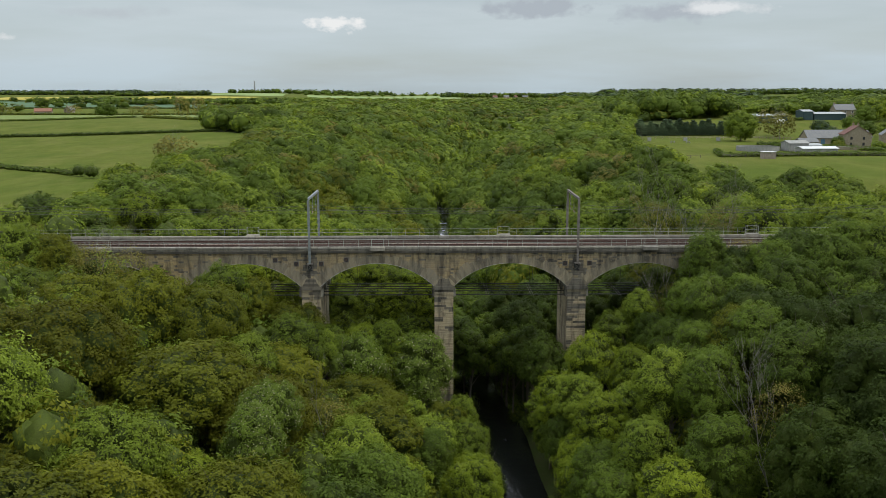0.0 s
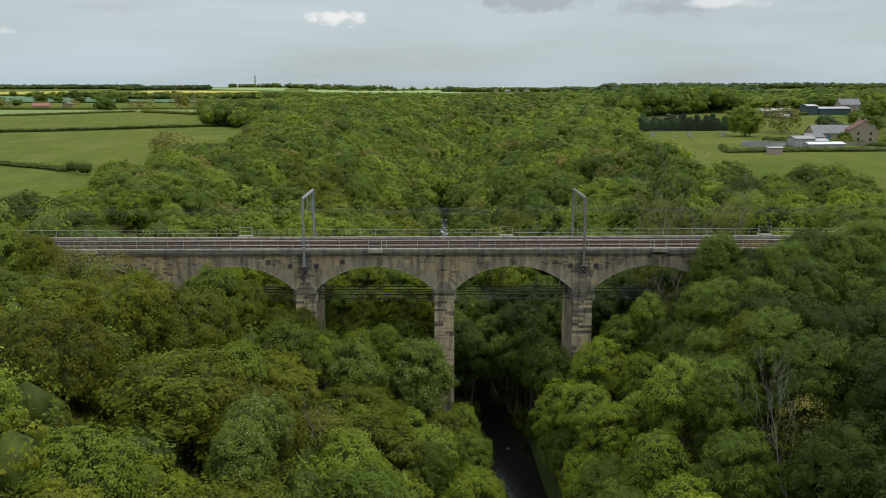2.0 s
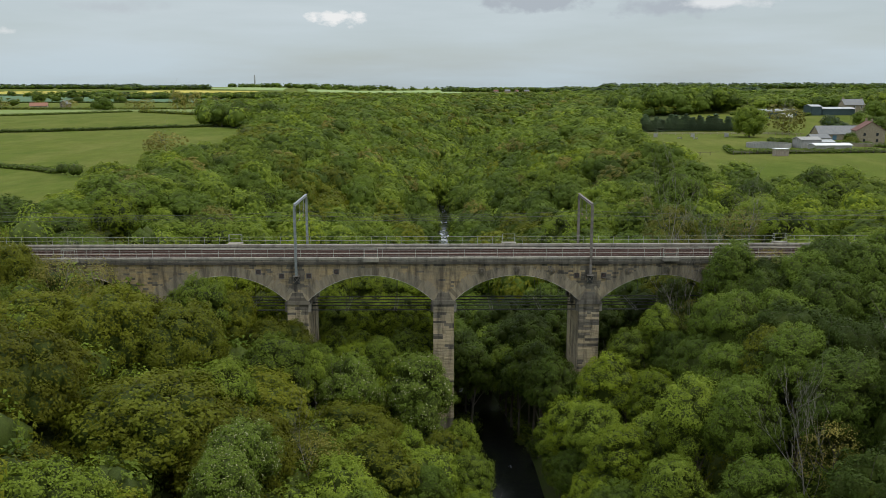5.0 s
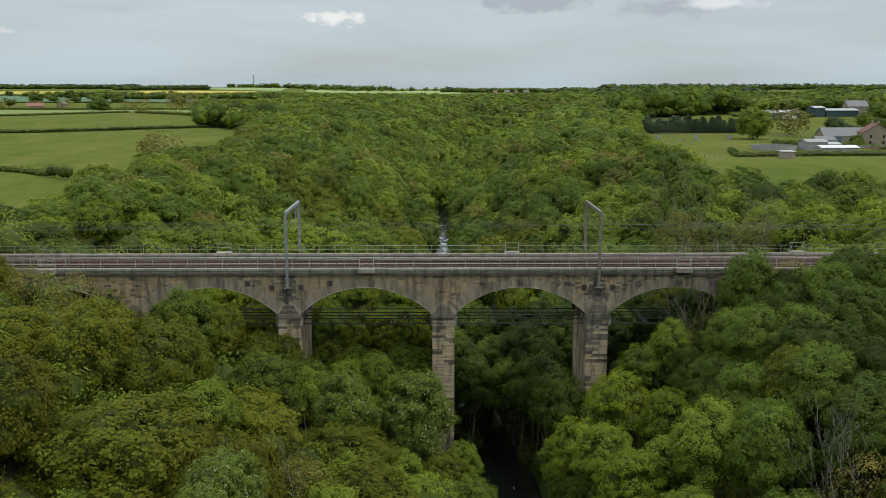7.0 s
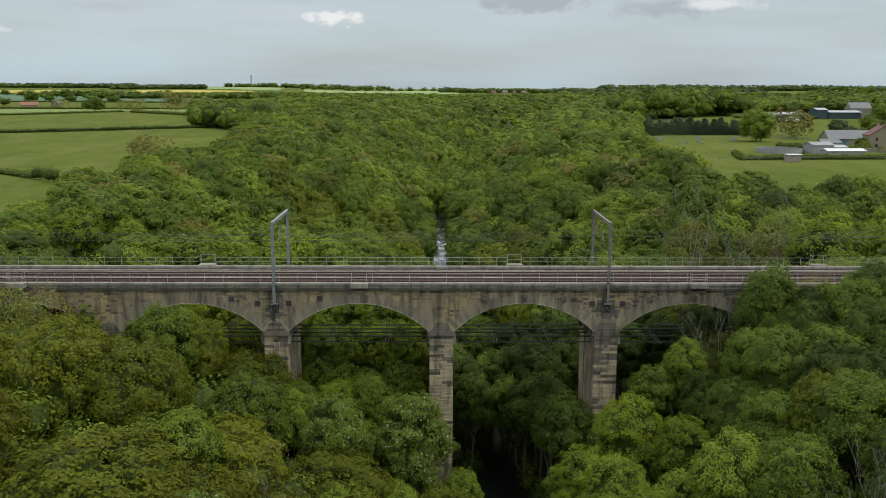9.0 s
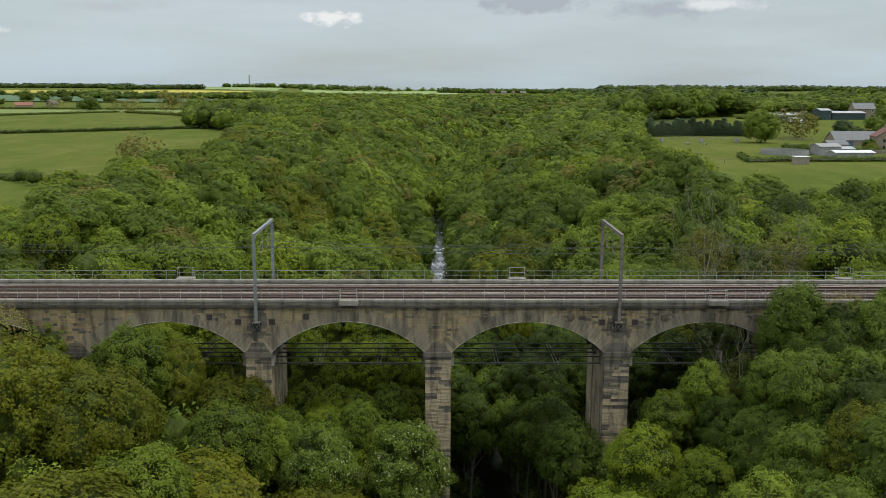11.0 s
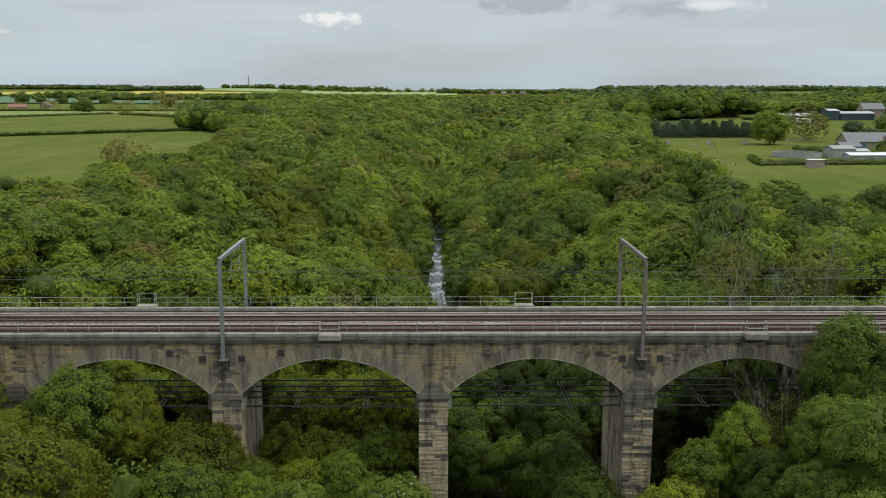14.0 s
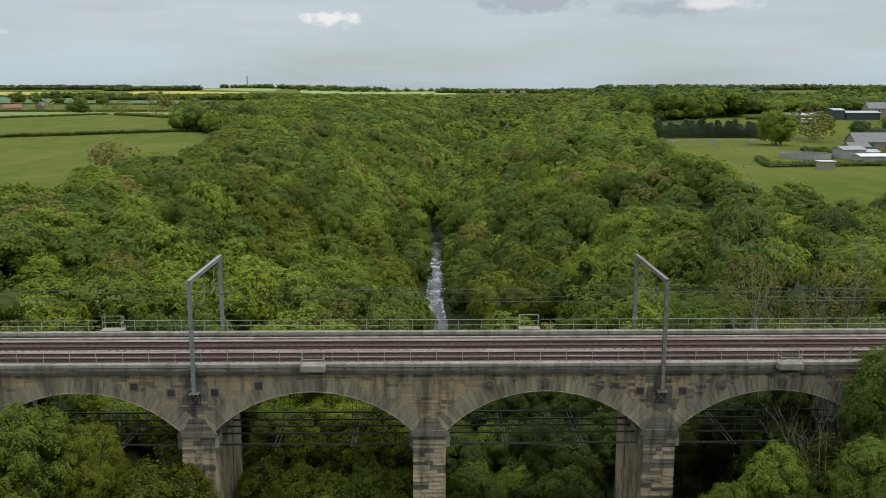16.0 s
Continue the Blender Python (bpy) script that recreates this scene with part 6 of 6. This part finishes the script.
def portal(x, near_steel, label):
    p = thing("overhead_line_portal", label, "line portal", (x, 0, -2.25), "overhead line portals")
    up = 2.25
    y0, y1 = -0.34, DEPTH + 0.34
    part("near_post", h_post(bmesh.new(), 0, y0, 0.06, up + 6.62), near_steel, p)
    part("far_post", h_post(bmesh.new(), 0, y1, up - 1.4, up + 6.62), near_steel, p)
    part("collar", box((-0.2, y1 - 0.2, up + 1.05), (0.2, y1 + 0.2, up + 1.2)), COPE_STONE, p)
    bm = bmesh.new()
    add_box(bm, (-0.15, y0 - 0.15, up + 6.62), (0.15, y1 + 0.15, up + 6.66))
    add_box(bm, (-0.15, y0 - 0.15, up + 6.86), (0.15, y1 + 0.15, up + 6.90))
    add_box(bm, (-0.025, y0 - 0.15, up + 6.66), (0.025, y1 + 0.15, up + 6.86))
    part("crossbeam", bm, near_steel, p)
    for y, s in ((y0, 1), (y1, -1)):
        part("knee_brace", rod((0, y, up + 5.6), (0, y + s * 1.0, up + 6.62), 0.06, 4), near_steel, p)
    # bracket that carries the near post outside the wall
    part("base_plate", box((-0.42, -0.62, -0.02), (0.42, 0.0, 0.06), 0.01), RUST_STEEL, p)
    for s in (-1, 1):
        part("bracket_strut", rod((s * 0.34, -0.55, -0.02), (s * 0.34, -0.02, -0.95), 0.045, 4), RUST_STEEL, p)
        part("bracket_brace", rod((s * 0.34, -0.06, -0.1), (-s * 0.34, -0.06, -0.95), 0.03, 4), RUST_STEEL, p)
    part("bracket_back", box((-0.42, -0.06, -1.05), (0.42, -0.02, -0.02)), DARK_STEEL, p)
    part("far_base", box((-0.3, y1 - 0.5, up - 1.5), (0.3, y1 + 0.2, up - 1.4)), RUST_STEEL, p)
    for ty in (3.2, 6.6):
        part("drop_tube", rod((0, ty + 1.0, up + 6.62), (0, ty + 1.0, up + 4.4), 0.035), near_steel, p)
        part("registration_arm", rod((0, ty + 1.0, up + 4.5), (0, ty - 0.25, up + 4.30), 0.028), near_steel, p)
        part("steady_arm", rod((0, ty + 0.9, up + 5.3), (0, ty, up + 5.05), 0.022), near_steel, p)
        bm = bmesh.new()
        for q in range(5):
            add_rod(bm, (0, ty + 0.84 - q * 0.07, up + 4.475 - q * 0.012), (0, ty + 0.81 - q * 0.07, up + 4.47 - q * 0.012), 0.08, 8)
        part("insulator", bm, CERAMIC, p)


for x, mat, label in ((-18.5, STEEL, "grey galvanised steel overhead line portal bracketed outside the parapet"), (18.5, RUST_STEEL, "brownish weathered steel overhead line portal bracketed outside the parapet")):
    portal(x, mat, label)
for ty in (3.2, 6.6):
    w = thing("overhead_wires", "thin dark contact and catenary wires over the track", "overhead wires", (0, ty, 0), "overhead wires")
    part("contact_wire", rod((-400, 0, 4.28), (400, 0, 4.28), 0.016, 4), WIRE, w)
    bm = bmesh.new()
    pts = []
    for k in range(-10, 11):
        for q in range(8):
            f = q / 8
            pts.append(((k + f) * 37.0 - 18.5, 0.0, 5.05 - 0.55 * 4 * f * (1 - f)))
    for a, b in zip(pts, pts[1:]):
        add_rod(bm, a, b, 0.016, 4)
    part("catenary_wire", bm, WIRE, w)
    bm = bmesh.new()
    for q in pts[2::2]:
        add_rod(bm, (q[0], 0, 4.28), q, 0.006, 3)
    part("droppers", bm, WIRE, w)

# ---------------------------------------------------------------- stonework, piece by piece
for mid, body in ring_parts:
    if mid < -40:
        continue
    for k in range(N_RING):
        t = -THETA + (k + 0.5) * STEP
        ob = new("voussoir", random.choice(VOUSSOIRS[ring_length(k)]))
        ob.parent = body
        ob.matrix_basis = Matrix.Translation((mid, 0.045, ARCH_Z)) @ Matrix.Rotation(t, 4, "Y")

# spandrel courses, from the cornice down to the rings
z = WALL_TOP
while z > -4.6:
    h = random.choice((0.23, 0.26, 0.29))
    zc = z - h / 2
    for x, w in course(-46.25, 37.0, 0.68):
        owner = min(ring_parts, key=lambda r: abs(r[0] - x))
        d = abs(x - owner[0])
        low = math.hypot(max(d - 0.0, 0), zc + h / 2 - ARCH_Z)
        if low < RADIUS + 0.95 or abs(min((x - p for p in PIERS), key=abs)) < 0.5 and zc < -4.3:
            continue
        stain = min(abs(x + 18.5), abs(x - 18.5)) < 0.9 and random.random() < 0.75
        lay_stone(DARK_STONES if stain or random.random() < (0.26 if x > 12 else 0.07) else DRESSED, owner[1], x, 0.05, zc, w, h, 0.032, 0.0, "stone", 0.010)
    z -= h

# pier faces: hewn blocks in front, quoins and side courses
for px, foot, pier in pier_parts:
    if px < -30 or px > 30:
        continue
    z = -5.98
    while z > max(foot, -21.0):
        h = random.choice((0.30, 0.33, 0.36, 0.39))
        zc = z - h / 2
        for x, w in course(px - HALF_PIER, px + HALF_PIER, random.choice((0.85, 1.3))):
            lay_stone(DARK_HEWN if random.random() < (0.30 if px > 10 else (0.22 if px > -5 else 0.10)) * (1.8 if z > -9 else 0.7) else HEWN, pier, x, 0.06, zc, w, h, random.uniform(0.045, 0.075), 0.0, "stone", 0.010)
        sides = {-18.5: (1,), 0.0: (-1, 1), 18.5: (-1,)}[px]
        for s in sides:
            for a, b in ((0.0, 6.1), (6.5, DEPTH)):
                for y, w in course(a, b, 1.5):
                    lay_stone(HEWN, pier, px + s * (HALF_PIER - 0.06), y, zc, w, h, 0.03, s * math.pi / 2)
        z -= h
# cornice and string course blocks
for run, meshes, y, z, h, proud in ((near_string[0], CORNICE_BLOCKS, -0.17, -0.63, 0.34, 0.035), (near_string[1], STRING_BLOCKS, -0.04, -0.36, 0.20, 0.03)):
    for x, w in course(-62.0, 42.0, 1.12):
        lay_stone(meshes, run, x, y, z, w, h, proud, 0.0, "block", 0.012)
for fence_y, (ya, yb) in zip((cope, cope_far), coping_y):
    k = X0
    while k < X1:
        ob = new("coping_stone", random.choice(cope_mesh))
        ob.parent = fence_y
        ob.matrix_basis = Matrix.Translation((k + 0.75, (ya + yb) / 2, TOP - 0.14 + random.uniform(-0.008, 0.008)))
        k += 1.515
